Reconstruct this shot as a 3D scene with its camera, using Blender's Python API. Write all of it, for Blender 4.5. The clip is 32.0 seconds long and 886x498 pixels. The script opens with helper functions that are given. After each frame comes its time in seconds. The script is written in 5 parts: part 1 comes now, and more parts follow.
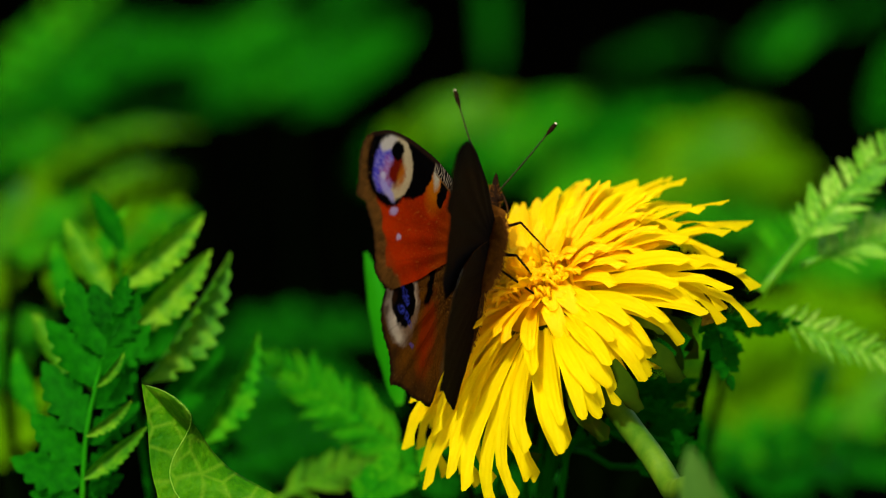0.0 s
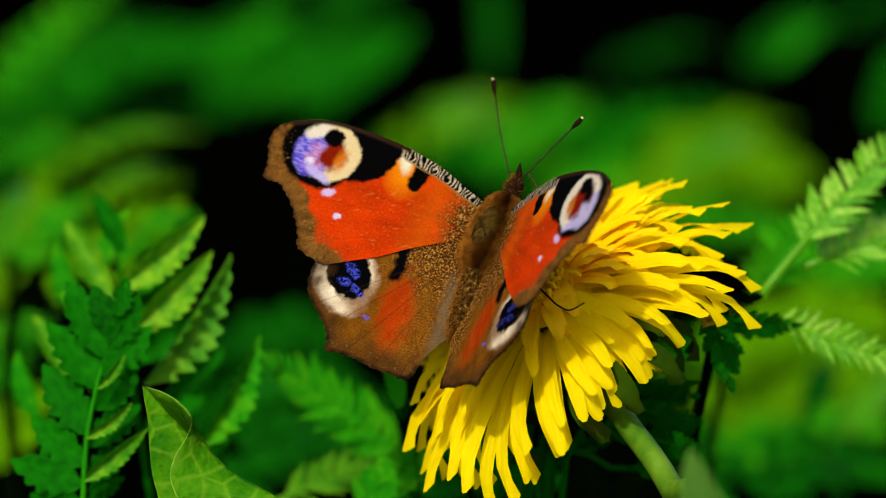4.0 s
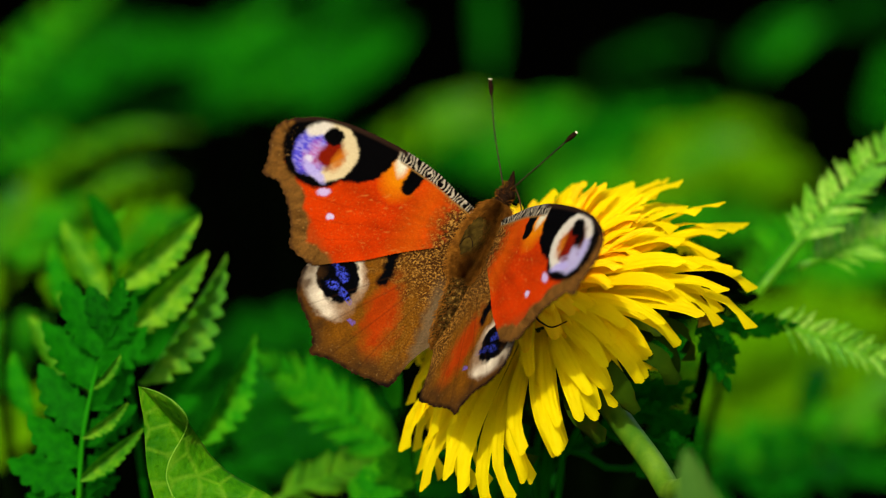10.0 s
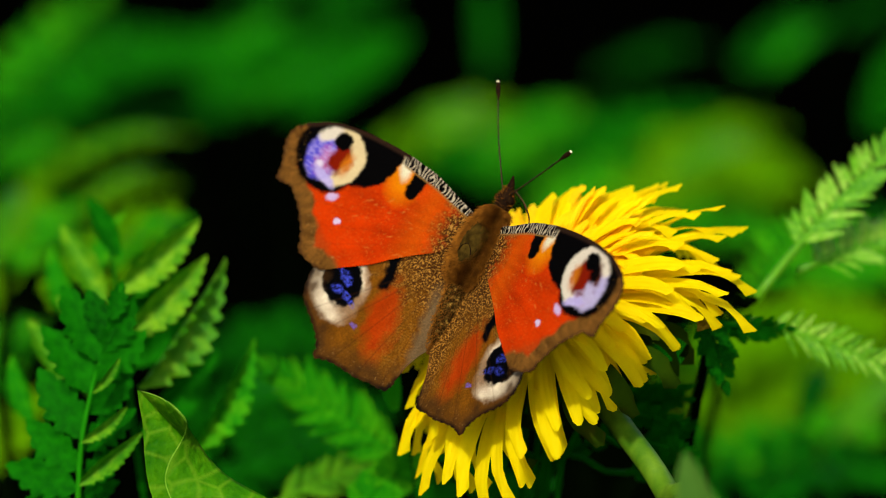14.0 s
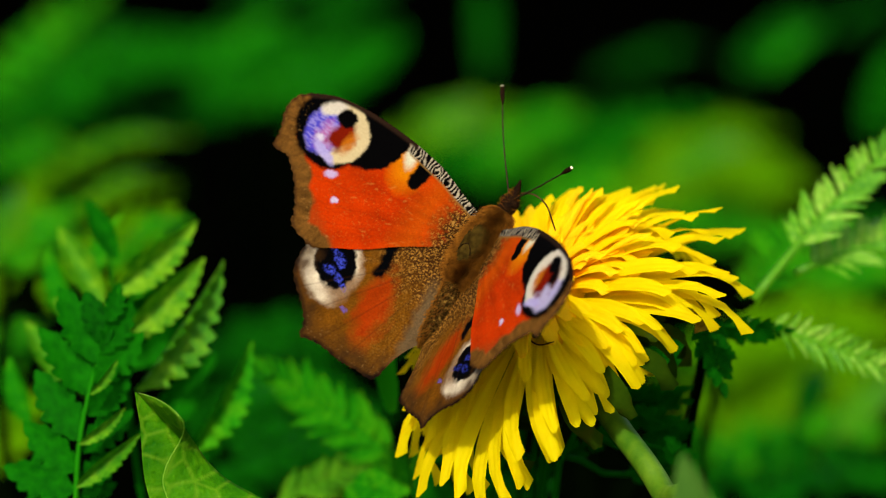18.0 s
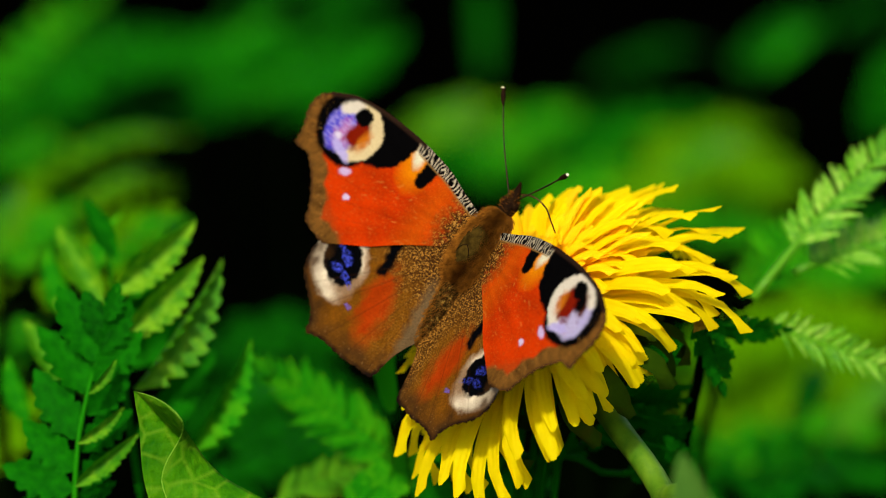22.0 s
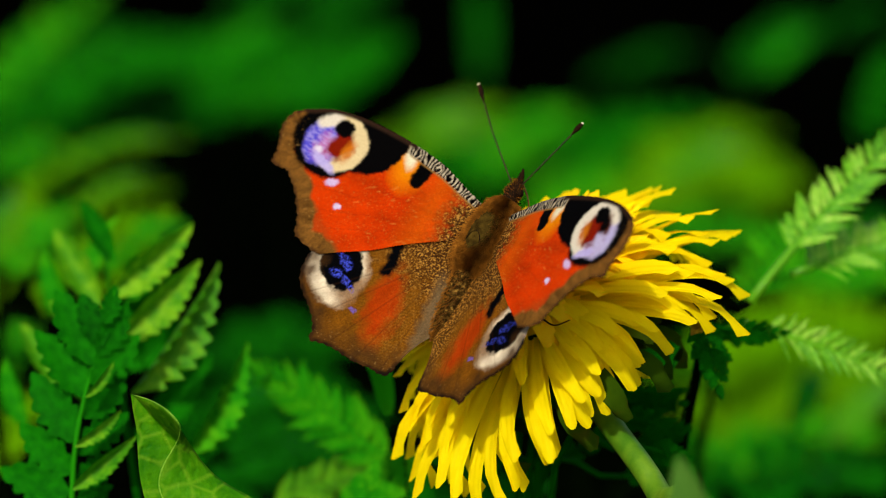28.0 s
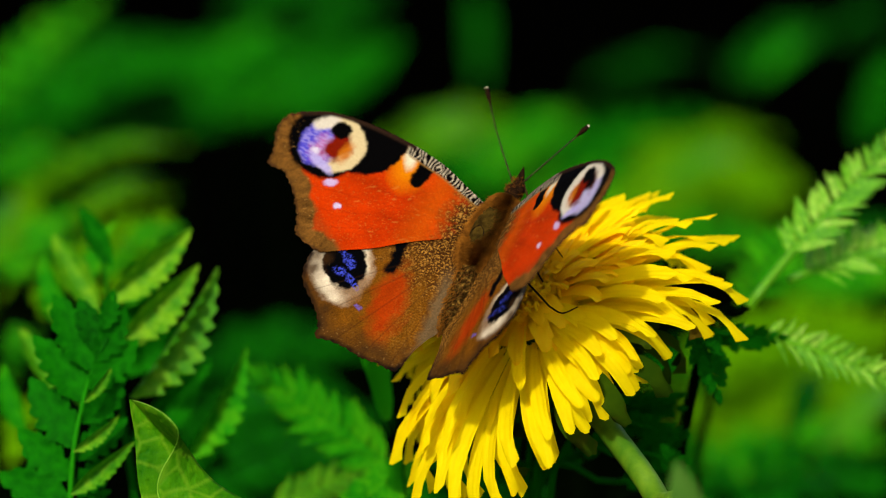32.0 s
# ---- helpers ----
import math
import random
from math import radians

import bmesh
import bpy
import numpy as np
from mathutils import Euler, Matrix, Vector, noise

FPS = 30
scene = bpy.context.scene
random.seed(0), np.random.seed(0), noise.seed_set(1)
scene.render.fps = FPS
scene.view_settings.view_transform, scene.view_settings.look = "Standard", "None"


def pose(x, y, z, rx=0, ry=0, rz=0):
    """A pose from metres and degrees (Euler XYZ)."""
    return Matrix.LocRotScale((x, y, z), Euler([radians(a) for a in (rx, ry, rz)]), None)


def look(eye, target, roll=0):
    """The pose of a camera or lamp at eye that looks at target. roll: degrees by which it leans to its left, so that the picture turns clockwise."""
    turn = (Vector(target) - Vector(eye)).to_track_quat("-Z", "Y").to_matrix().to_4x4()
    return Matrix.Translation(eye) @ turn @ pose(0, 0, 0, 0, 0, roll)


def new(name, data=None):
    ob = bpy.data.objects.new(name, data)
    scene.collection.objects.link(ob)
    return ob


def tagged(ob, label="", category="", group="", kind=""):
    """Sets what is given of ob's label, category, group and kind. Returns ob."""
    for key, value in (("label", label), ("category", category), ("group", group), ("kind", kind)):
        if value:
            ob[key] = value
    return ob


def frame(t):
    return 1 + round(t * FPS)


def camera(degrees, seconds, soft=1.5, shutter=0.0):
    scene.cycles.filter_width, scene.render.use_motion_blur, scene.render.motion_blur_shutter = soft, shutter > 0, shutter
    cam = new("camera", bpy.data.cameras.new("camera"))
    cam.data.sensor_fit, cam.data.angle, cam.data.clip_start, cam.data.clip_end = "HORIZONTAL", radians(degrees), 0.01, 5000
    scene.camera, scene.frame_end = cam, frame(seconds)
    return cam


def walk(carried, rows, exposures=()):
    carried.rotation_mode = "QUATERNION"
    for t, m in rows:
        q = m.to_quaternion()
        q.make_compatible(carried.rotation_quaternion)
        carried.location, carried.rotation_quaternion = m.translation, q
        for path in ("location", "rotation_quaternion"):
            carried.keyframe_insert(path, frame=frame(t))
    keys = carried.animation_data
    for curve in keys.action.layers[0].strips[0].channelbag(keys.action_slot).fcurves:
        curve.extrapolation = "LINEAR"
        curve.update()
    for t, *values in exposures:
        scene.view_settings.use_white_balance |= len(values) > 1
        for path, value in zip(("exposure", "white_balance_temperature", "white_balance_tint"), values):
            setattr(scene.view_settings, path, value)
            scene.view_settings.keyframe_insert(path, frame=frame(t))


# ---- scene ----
import functools

# A macro scene: a butterfly on a dandelion in a tansy meadow. Small lengths are written in millimetres.
MM = 0.001
HEART = Vector((0.0, 0.0, 0.30))
LEAN = radians(20)
RIGHT, RISE, NEAR = Vector((1, 0, 0)), Vector((0, math.sin(LEAN), math.cos(LEAN))), Vector((0, -math.cos(LEAN), math.sin(LEAN)))


def spot(r, u, n):
    """A place in the meadow: millimetres to the right, up the slope of view and towards the viewer from the middle of the scene."""
    return HEART + (RIGHT * r + RISE * u + NEAR * n) * MM


def heading(r, u, n):
    return (RIGHT * r + RISE * u + NEAR * n).normalized()


# ---- camera ----
cam = camera(14.0, 32.0, soft=1.0)
EYE = tuple(spot(0, 0, 450))
cam.data.dof.use_dof = True
cam.data.dof.focus_distance = 0.444
cam.data.dof.aperture_fstop = 13.5
walk(cam, [
    (0, look(EYE, (-0.000465, -0.000074, 0.299797))), (0.5, look(EYE, (-0.000403, -0.000064, 0.299824))),
    (1, look(EYE, (-0.000432, -0.000055, 0.299848))), (1.5, look(EYE, (-0.000486, -0.000065, 0.299822))),
    (2, look(EYE, (-0.000512, -0.000069, 0.299811))), (2.5, look(EYE, (-0.000592, -0.000055, 0.299849))),
    (3, look(EYE, (-0.000621, -0.000032, 0.299912))), (3.5, look(EYE, (-0.000578, -0.000012, 0.299967))),
    (5.5, look(EYE, (-0.000470, 0.000061, 0.300167))), (6, look(EYE, (-0.000324, 0.000046, 0.300126))),
    (6.5, look(EYE, (-0.000160, 0.000036, 0.300100))), (7, look(EYE, (-0.000079, 0.000027, 0.300075))),
    (7.5, look(EYE, (-0.000026, 0.000009, 0.300025))), (8, look(EYE, (0.000000, 0.000000, 0.300000))),
    (8.5, look(EYE, (0.000000, 0.000000, 0.300000))), (9, look(EYE, (0.000000, 0.000000, 0.300000))),
    (9.5, look(EYE, (0.000000, 0.000000, 0.300000))), (10, look(EYE, (-0.000026, 0.000009, 0.300025))),
    (10.5, look(EYE, (-0.000053, 0.000028, 0.300076))), (11, look(EYE, (-0.000053, 0.000047, 0.300129))),
    (11.5, look(EYE, (-0.000079, 0.000075, 0.300205))), (12, look(EYE, (-0.000079, 0.000102, 0.300280))),
    (12.5, look(EYE, (-0.000053, 0.000120, 0.300329))), (13, look(EYE, (-0.000053, 0.000138, 0.300379))),
    (13.5, look(EYE, (0.000000, 0.000156, 0.300429))), (14, look(EYE, (0.000093, 0.000174, 0.300478))),
    (14.5, look(EYE, (0.000143, 0.000183, 0.300503))), (16.5, look(EYE, (0.000147, 0.000197, 0.300541))),
    (17, look(EYE, (0.000217, 0.000212, 0.300584))), (17.5, look(EYE, (0.000323, 0.000231, 0.300634))),
    (18, look(EYE, (0.000403, 0.000249, 0.300684))), (18.5, look(EYE, (0.000430, 0.000267, 0.300734))),
    (19, look(EYE, (0.000403, 0.000295, 0.300810))), (19.5, look(EYE, (0.000322, 0.000318, 0.300873))),
    (20, look(EYE, (0.000241, 0.000313, 0.300860))), (20.5, look(EYE, (0.000230, 0.000290, 0.300796))),
    (21, look(EYE, (0.000300, 0.000258, 0.300709))), (21.5, look(EYE, (0.000422, 0.000226, 0.300622))),
    (22, look(EYE, (0.000543, 0.000213, 0.300584))), (22.5, look(EYE, (0.000675, 0.000217, 0.300597))),
    (23, look(EYE, (0.000809, 0.000231, 0.300635))), (23.5, look(EYE, (0.000892, 0.000259, 0.300711))),
    (24, look(EYE, (0.000946, 0.000296, 0.300812))), (24.5, look(EYE, (0.000973, 0.000332, 0.300913))),
    (25, look(EYE, (0.000932, 0.000360, 0.300988))), (25.5, look(EYE, (0.000865, 0.000369, 0.301013))),
    (27.5, look(EYE, (0.000899, 0.000333, 0.300914))), (28, look(EYE, (0.000904, 0.000342, 0.300939))),
    (28.5, look(EYE, (0.000945, 0.000369, 0.301013))), (29, look(EYE, (0.001027, 0.000396, 0.301088))),
    (29.5, look(EYE, (0.001108, 0.000424, 0.301164))), (30, look(EYE, (0.001107, 0.000461, 0.301267))),
    (30.5, look(EYE, (0.001054, 0.000489, 0.301343))), (31, look(EYE, (0.001000, 0.000516, 0.301417))),
    (31.5, look(EYE, (0.001026, 0.000544, 0.301493))), (32, look(EYE, (0.001116, 0.000554, 0.301521)))])

# ---- light ----
SUN_WAY = (RIGHT * -0.21 + RISE * 0.50 + NEAR * 0.84).normalized()
sky = bpy.data.worlds.new("sky")
scene.world = sky
sky.use_nodes = True
sky_tex = sky.node_tree.nodes.new("ShaderNodeTexSky")
sky_tex.sky_type = "NISHITA"
sky_tex.sun_disc = False
sky_tex.air_density, sky_tex.dust_density, sky_tex.ozone_density = 0.8, 3.0, 0.5
sky_tex.sun_elevation = math.asin(SUN_WAY.z)
sky_tex.sun_rotation = math.atan2(SUN_WAY.x, SUN_WAY.y)
sky.node_tree.links.new(sky_tex.outputs[0], sky.node_tree.nodes["Background"].inputs["Color"])
sky.node_tree.nodes["Background"].inputs["Strength"].default_value = 0.13
sun = new("sun", bpy.data.lights.new("sun", "SUN"))
sun.data.energy, sun.data.angle, sun.data.color = 2.55, radians(1.0), (1.0, 0.95, 0.84)
sun.matrix_world = look(tuple(SUN_WAY * 5), (0, 0, 0))
scene.view_settings.exposure = 0.70


# ---- materials ----
def material(name, rough=0.6, spec=0.3):
    m = bpy.data.materials.new(name)
    m.use_nodes = True
    b = m.node_tree.nodes["Principled BSDF"]
    b.inputs["Roughness"].default_value = rough
    b.inputs["Specular IOR Level"].default_value = spec
    return m, m.node_tree.nodes, m.node_tree.links, b


def ramp(nodes, stops):
    r = nodes.new("ShaderNodeValToRGB")
    while len(r.color_ramp.elements) < len(stops):
        r.color_ramp.elements.new(0.5)
    for e, (at, c) in zip(r.color_ramp.elements, stops):
        e.position, e.color = at, (*c, 1)
    return r


def mottled(name, stops, scale, rough=0.6, spec=0.3, fine=6.0, bump=0.2, through_light=0.0, through_tint=(1, 1, 1), stretch=(1, 1, 1), vary=0.25, veins=0.0):
    """Colour from two sizes of noise and a random value per piece, with fine relief; through_light lets some light shine through."""
    m, nodes, links, b = material(name, rough, spec)
    co = nodes.new("ShaderNodeTexCoord")
    mp = nodes.new("ShaderNodeMapping")
    mp.inputs["Scale"].default_value = stretch
    links.new(co.outputs["Object"], mp.inputs["Vector"])
    n1, n2 = nodes.new("ShaderNodeTexNoise"), nodes.new("ShaderNodeTexNoise")
    n1.inputs["Scale"].default_value, n2.inputs["Scale"].default_value = scale, scale * fine
    n2.inputs["Detail"].default_value = 4
    for n in (n1, n2):
        links.new(mp.outputs[0], n.inputs["Vector"])
    mix = nodes.new("ShaderNodeMath")
    mix.operation = "MULTIPLY_ADD"
    links.new(n2.outputs["Fac"], mix.inputs[0])
    mix.inputs[1].default_value = 0.45
    links.new(n1.outputs["Fac"], mix.inputs[2])
    info = nodes.new("ShaderNodeObjectInfo")
    add = nodes.new("ShaderNodeMath")
    add.operation = "MULTIPLY_ADD"
    links.new(info.outputs["Random"], add.inputs[0])
    add.inputs[1].default_value = vary
    sub = nodes.new("ShaderNodeMath")
    sub.operation = "SUBTRACT"
    links.new(mix.outputs[0], sub.inputs[0])
    sub.inputs[1].default_value = 0.225 + vary / 2
    links.new(sub.outputs[0], add.inputs[2])
    r = ramp(nodes, stops)
    links.new(add.outputs[0], r.inputs[0])
    shade, height = r.outputs[0], n2.outputs["Fac"]
    if veins:
        # a net of paler veins and a few rusty specks
        net, wob = nodes.new("ShaderNodeTexVoronoi"), nodes.new("ShaderNodeTexVoronoi")
        net.feature = "DISTANCE_TO_EDGE"
        net.inputs["Scale"].default_value, wob.inputs["Scale"].default_value = veins, veins * 0.45
        links.new(mp.outputs[0], net.inputs["Vector"])
        links.new(mp.outputs[0], wob.inputs["Vector"])
        line, speck = ramp(nodes, [(0.0, (1, 1, 1)), (0.09, (0, 0, 0))]), ramp(nodes, [(0.05, (1, 1, 1)), (0.13, (0, 0, 0))])
        links.new(net.outputs["Distance"], line.inputs[0])
        links.new(wob.outputs["Distance"], speck.inputs[0])
        for mask, tint_, share in ((line, (0.20, 0.33, 0.015), 0.22), (speck, (0.26, 0.22, 0.01), 0.3)):
            over, amount = nodes.new("ShaderNodeMix"), nodes.new("ShaderNodeMath")
            over.data_type, amount.operation = "RGBA", "MULTIPLY"
            links.new(mask.outputs[0], amount.inputs[0])
            amount.inputs[1].default_value = share
            links.new(amount.outputs[0], over.inputs["Factor"])
            links.new(shade, over.inputs["A"])
            over.inputs["B"].default_value = (*tint_, 1)
            shade = over.outputs["Result"]
    links.new(shade, b.inputs["Base Color"])
    bp = nodes.new("ShaderNodeBump")
    bp.inputs["Strength"].default_value, bp.inputs["Distance"].default_value = bump, 0.0004
    links.new(height, bp.inputs["Height"])
    links.new(bp.outputs[0], b.inputs["Normal"])
    if through_light:
        tr, ms = nodes.new("ShaderNodeBsdfTranslucent"), nodes.new("ShaderNodeMixShader")
        tint = nodes.new("ShaderNodeMix")
        tint.data_type, tint.blend_type = "RGBA", "MULTIPLY"
        tint.inputs["Factor"].default_value = 1.0
        links.new(shade, tint.inputs["A"])
        tint.inputs["B"].default_value = (*through_tint, 1)
        links.new(tint.outputs["Result"], tr.inputs["Color"])
        ms.inputs[0].default_value = through_light
        links.new(b.outputs[0], ms.inputs[1])
        links.new(tr.outputs[0], ms.inputs[2])
        links.new(ms.outputs[0], nodes["Material Output"].inputs["Surface"])
    return m


def dyed(name, rough, spec, sheen=0.0):
    """Takes the pigment painted on the mesh, broken up by fine scales."""
    m, nodes, links, b = material(name, rough, spec)
    a = nodes.new("ShaderNodeVertexColor")
    a.layer_name = "pigment"
    co, n = nodes.new("ShaderNodeTexCoord"), nodes.new("ShaderNodeTexNoise")
    n.inputs["Scale"].default_value, n.inputs["Detail"].default_value = 5000, 3
    links.new(co.outputs["Object"], n.inputs["Vector"])
    r = ramp(nodes, [(0.3, (0.84, 0.84, 0.84)), (0.7, (1.1, 1.1, 1.1))])
    links.new(n.outputs["Fac"], r.inputs[0])
    mul = nodes.new("ShaderNodeMix")
    mul.data_type, mul.blend_type = "RGBA", "MULTIPLY"
    mul.inputs["Factor"].default_value = 1.0
    links.new(a.outputs["Color"], mul.inputs["A"])
    links.new(r.outputs[0], mul.inputs["B"])
    links.new(mul.outputs["Result"], b.inputs["Base Color"])
    bp = nodes.new("ShaderNodeBump")
    bp.inputs["Strength"].default_value, bp.inputs["Distance"].default_value = 0.35, 0.0001
    links.new(n.outputs["Fac"], bp.inputs["Height"])
    links.new(bp.outputs[0], b.inputs["Normal"])
    b.inputs["Sheen Weight"].default_value = sheen
    return m


WING = dyed("wing_scales", 0.85, 0.015)
CHITIN = mottled("dark_chitin", [(0.3, (0.003, 0.0015, 0.001)), (0.7, (0.014, 0.006, 0.002))], 2500, 0.6, 0.01)
FUR_SKIN = mottled("furry_skin", [(0.3, (0.035, 0.012, 0.002)), (0.7, (0.09, 0.034, 0.004))], 1500, 0.9, 0.03, bump=0.6)
FUR = mottled("golden_brown_fur", [(0.25, (0.07, 0.023, 0.003)), (0.75, (0.24, 0.088, 0.008))], 900, 0.8, 0.02, vary=0)
CLUB_TIP = mottled("pale_club_tip", [(0.3, (0.6, 0.5, 0.3)), (0.7, (0.85, 0.75, 0.5))], 2500, 0.6, 0.2)
PETAL = mottled("yellow_floret", [(0.2, (0.88, 0.67, 0.0003)), (0.8, (0.96, 0.80, 0.0006))], 90, 0.65, 0.04, fine=16, bump=0.2,
                through_light=0.58, through_tint=(1, 1.0, 0.4), stretch=(0.25, 1, 1))
PETAL_CORE = mottled("orange_yellow_floret", [(0.2, (0.93, 0.52, 0.0003)), (0.8, (0.96, 0.68, 0.0006))], 120, 0.6, 0.08, fine=10, bump=0.25,
                     through_light=0.4, through_tint=(1, 0.9, 0.5))
BRACT = mottled("olive_bract", [(0.2, (0.006, 0.022, 0.001)), (0.6, (0.018, 0.04, 0.001)), (0.9, (0.05, 0.03, 0.004))], 110, 0.8, 0.0, through_light=0.04)
STALK = mottled("green_stalk", [(0.25, (0.04, 0.13, 0.003)), (0.75, (0.17, 0.30, 0.012))], 110, 0.42, 0.25, stretch=(1, 1, 0.2), through_light=0.2)
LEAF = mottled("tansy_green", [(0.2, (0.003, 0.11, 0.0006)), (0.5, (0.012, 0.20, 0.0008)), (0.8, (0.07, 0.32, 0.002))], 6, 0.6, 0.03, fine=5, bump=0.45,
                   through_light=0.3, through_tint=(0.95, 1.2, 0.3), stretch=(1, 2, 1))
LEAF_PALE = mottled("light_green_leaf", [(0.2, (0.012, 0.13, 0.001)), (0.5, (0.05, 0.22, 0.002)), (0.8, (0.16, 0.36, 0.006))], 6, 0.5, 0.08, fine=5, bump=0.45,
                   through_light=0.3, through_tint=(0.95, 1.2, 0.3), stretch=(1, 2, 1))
# the deep and middle greens are darker copies of LEAF that serve for shaded leaves
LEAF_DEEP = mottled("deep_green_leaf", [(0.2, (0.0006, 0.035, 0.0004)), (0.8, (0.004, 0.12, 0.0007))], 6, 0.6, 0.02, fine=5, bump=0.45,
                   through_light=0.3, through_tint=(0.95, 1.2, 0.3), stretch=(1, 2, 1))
LEAF_CURL = mottled("curled_leaf_green", [(0.2, (0.009, 0.085, 0.0007)), (0.5, (0.036, 0.15, 0.001)), (0.9, (0.13, 0.27, 0.003))], 150, 0.5, 0.02, fine=7, bump=0.9,
                    through_light=0.08, through_tint=(1.0, 1.2, 0.2), veins=260)
LEAF_OLIVE = mottled("olive_green_leaf", [(0.2, (0.030, 0.15, 0.0005)), (0.8, (0.12, 0.30, 0.001))], 50, 0.7, 0.0, fine=8, bump=0.4,
                     through_light=0.3, through_tint=(1.0, 1.1, 0.3))
FERN = mottled("pale_glossy_fern", [(0.2, (0.035, 0.20, 0.002)), (0.5, (0.11, 0.34, 0.004)), (0.85, (0.28, 0.48, 0.05))], 5, 0.4, 0.22, fine=5, bump=0.4,
                   through_light=0.3, through_tint=(0.95, 1.2, 0.3), vary=0.4)
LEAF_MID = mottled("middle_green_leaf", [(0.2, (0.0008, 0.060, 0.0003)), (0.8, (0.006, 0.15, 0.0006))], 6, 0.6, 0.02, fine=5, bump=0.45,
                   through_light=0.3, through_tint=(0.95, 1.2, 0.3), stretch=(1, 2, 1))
ABDOMEN_SKIN = mottled("speckled_abdomen", [(0.32, (0.018, 0.009, 0.002)), (0.55, (0.075, 0.038, 0.007)), (0.72, (0.30, 0.17, 0.03))], 1900, 0.9, 0.0, fine=4, bump=0.9)
# far stalks are coloured near-black, as if lost in shade
SHADE_STALK = mottled("shade_black_stalk", [(0.3, (0.0006, 0.002, 0.0003)), (0.7, (0.002, 0.005, 0.0006))], 200, 0.9, 0.0)
LEAF_GREY = mottled("grey_green_leaf", [(0.2, (0.022, 0.075, 0.006)), (0.8, (0.050, 0.125, 0.014))], 120, 0.7, 0.02, bump=0.3, through_light=0.2, through_tint=(1.0, 1.1, 0.4))
PROBOSCIS = mottled("red_brown_tube", [(0.3, (0.030, 0.010, 0.003)), (0.7, (0.09, 0.035, 0.010))], 900, 0.5, 0.1)
RUSTY = mottled("red_brown_bract", [(0.2, (0.07, 0.020, 0.006)), (0.8, (0.20, 0.07, 0.015))], 300, 0.8, 0.02, bump=0.5)
SHIELD = mottled("olive_brown_plate", [(0.3, (0.016, 0.009, 0.001)), (0.7, (0.055, 0.032, 0.004))], 1200, 0.8, 0.02, bump=0.5)
RIM = mottled("pale_leaf_rim", [(0.2, (0.11, 0.28, 0.01)), (0.8, (0.22, 0.42, 0.03))], 300, 0.4, 0.2)
WITHERED = mottled("withered_floret", [(0.2, (0.09, 0.055, 0.003)), (0.8, (0.30, 0.21, 0.008))], 300, 0.8, 0.05, bump=0.6, through_light=0.2)
ANTENNA = mottled("brown_antenna", [(0.3, (0.005, 0.0025, 0.001)), (0.7, (0.030, 0.015, 0.004))], 900, 0.5, 0.1)
# soil far darker than real earth: the deep shade is in its colour
SOIL = mottled("shade_black_soil", [(0.3, (0.0001, 0.0001, 0.00008)), (0.7, (0.0003, 0.0003, 0.0002))], 40, 1.0, 0.0, bump=0.8)


# ---- mesh helpers ----
def part(name, bm, mat, parent=None, label=""):
    me = bpy.data.meshes.new(name)
    bm.to_mesh(me)
    bm.free()
    return link_part(name, me, mat, parent, label)


def link_part(name, me, mat, parent=None, label=""):
    if not me.materials:
        me.materials.append(mat)
    ob = new(name, me)
    if parent:
        ob.parent = parent
    if label:
        tagged(ob, label)
    return ob


def smooth(bm):
    for f in bm.faces:
        f.smooth = True
    return bm


def sheet(bm, rows_of_points):
    """Quads between rows of points, each row of equal length."""
    vs = [[bm.verts.new(p) for p in row] for row in rows_of_points]
    for a, b in zip(vs, vs[1:]):
        for i in range(len(a) - 1):
            bm.faces.new((a[i], a[i + 1], b[i + 1], b[i]))
    return vs


def tube(bm, path, radii, sides=8):
    """A round rod along a path, closed at both ends."""
    path = [Vector(p) for p in path]
    rings, side = [], None
    for i, p in enumerate(path):
        way = (path[min(i + 1, len(path) - 1)] - path[max(i - 1, 0)]).normalized()
        if side is None:
            side = way.orthogonal().normalized()
        side = (side - way * side.dot(way)).normalized()
        up = way.cross(side)
        rings.append([bm.verts.new(p + (side * math.cos(a) + up * math.sin(a)) * radii[i])
                      for a in (k * math.tau / sides for k in range(sides))])
    for a, b in zip(rings, rings[1:]):
        for k in range(sides):
            bm.faces.new((a[k], a[(k + 1) % sides], b[(k + 1) % sides], b[k]))
    bm.faces.new(rings[0][::-1])
    bm.faces.new(rings[-1])
    return smooth(bm)


def bend(points, n):
    """A soft curve through a few points, as n + 1 points."""
    pts = [Vector(p) for p in points]
    pts = [pts[0] * 2 - pts[1]] + pts + [pts[-1] * 2 - pts[-2]]
    out, spans = [], len(pts) - 3
    for i in range(n + 1):
        x = i / n * spans
        k = min(int(x), spans - 1)
        t, (a, b, c, d) = x - k, pts[k:k + 4]
        out.append(0.5 * (2 * b + (c - a) * t + (2 * a - 5 * b + 4 * c - d) * t * t + (3 * b - a - 3 * c + d) * t ** 3))
    return out


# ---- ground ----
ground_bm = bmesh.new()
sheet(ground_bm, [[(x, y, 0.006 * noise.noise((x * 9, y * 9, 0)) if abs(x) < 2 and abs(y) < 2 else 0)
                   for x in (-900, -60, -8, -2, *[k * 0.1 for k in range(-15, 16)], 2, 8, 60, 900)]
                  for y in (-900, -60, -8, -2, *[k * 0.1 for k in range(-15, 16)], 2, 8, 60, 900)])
tagged(part("ground", smooth(ground_bm), SOIL), "soil coloured near-black for the deep shade under the meadow plants", "ground", kind="structure")

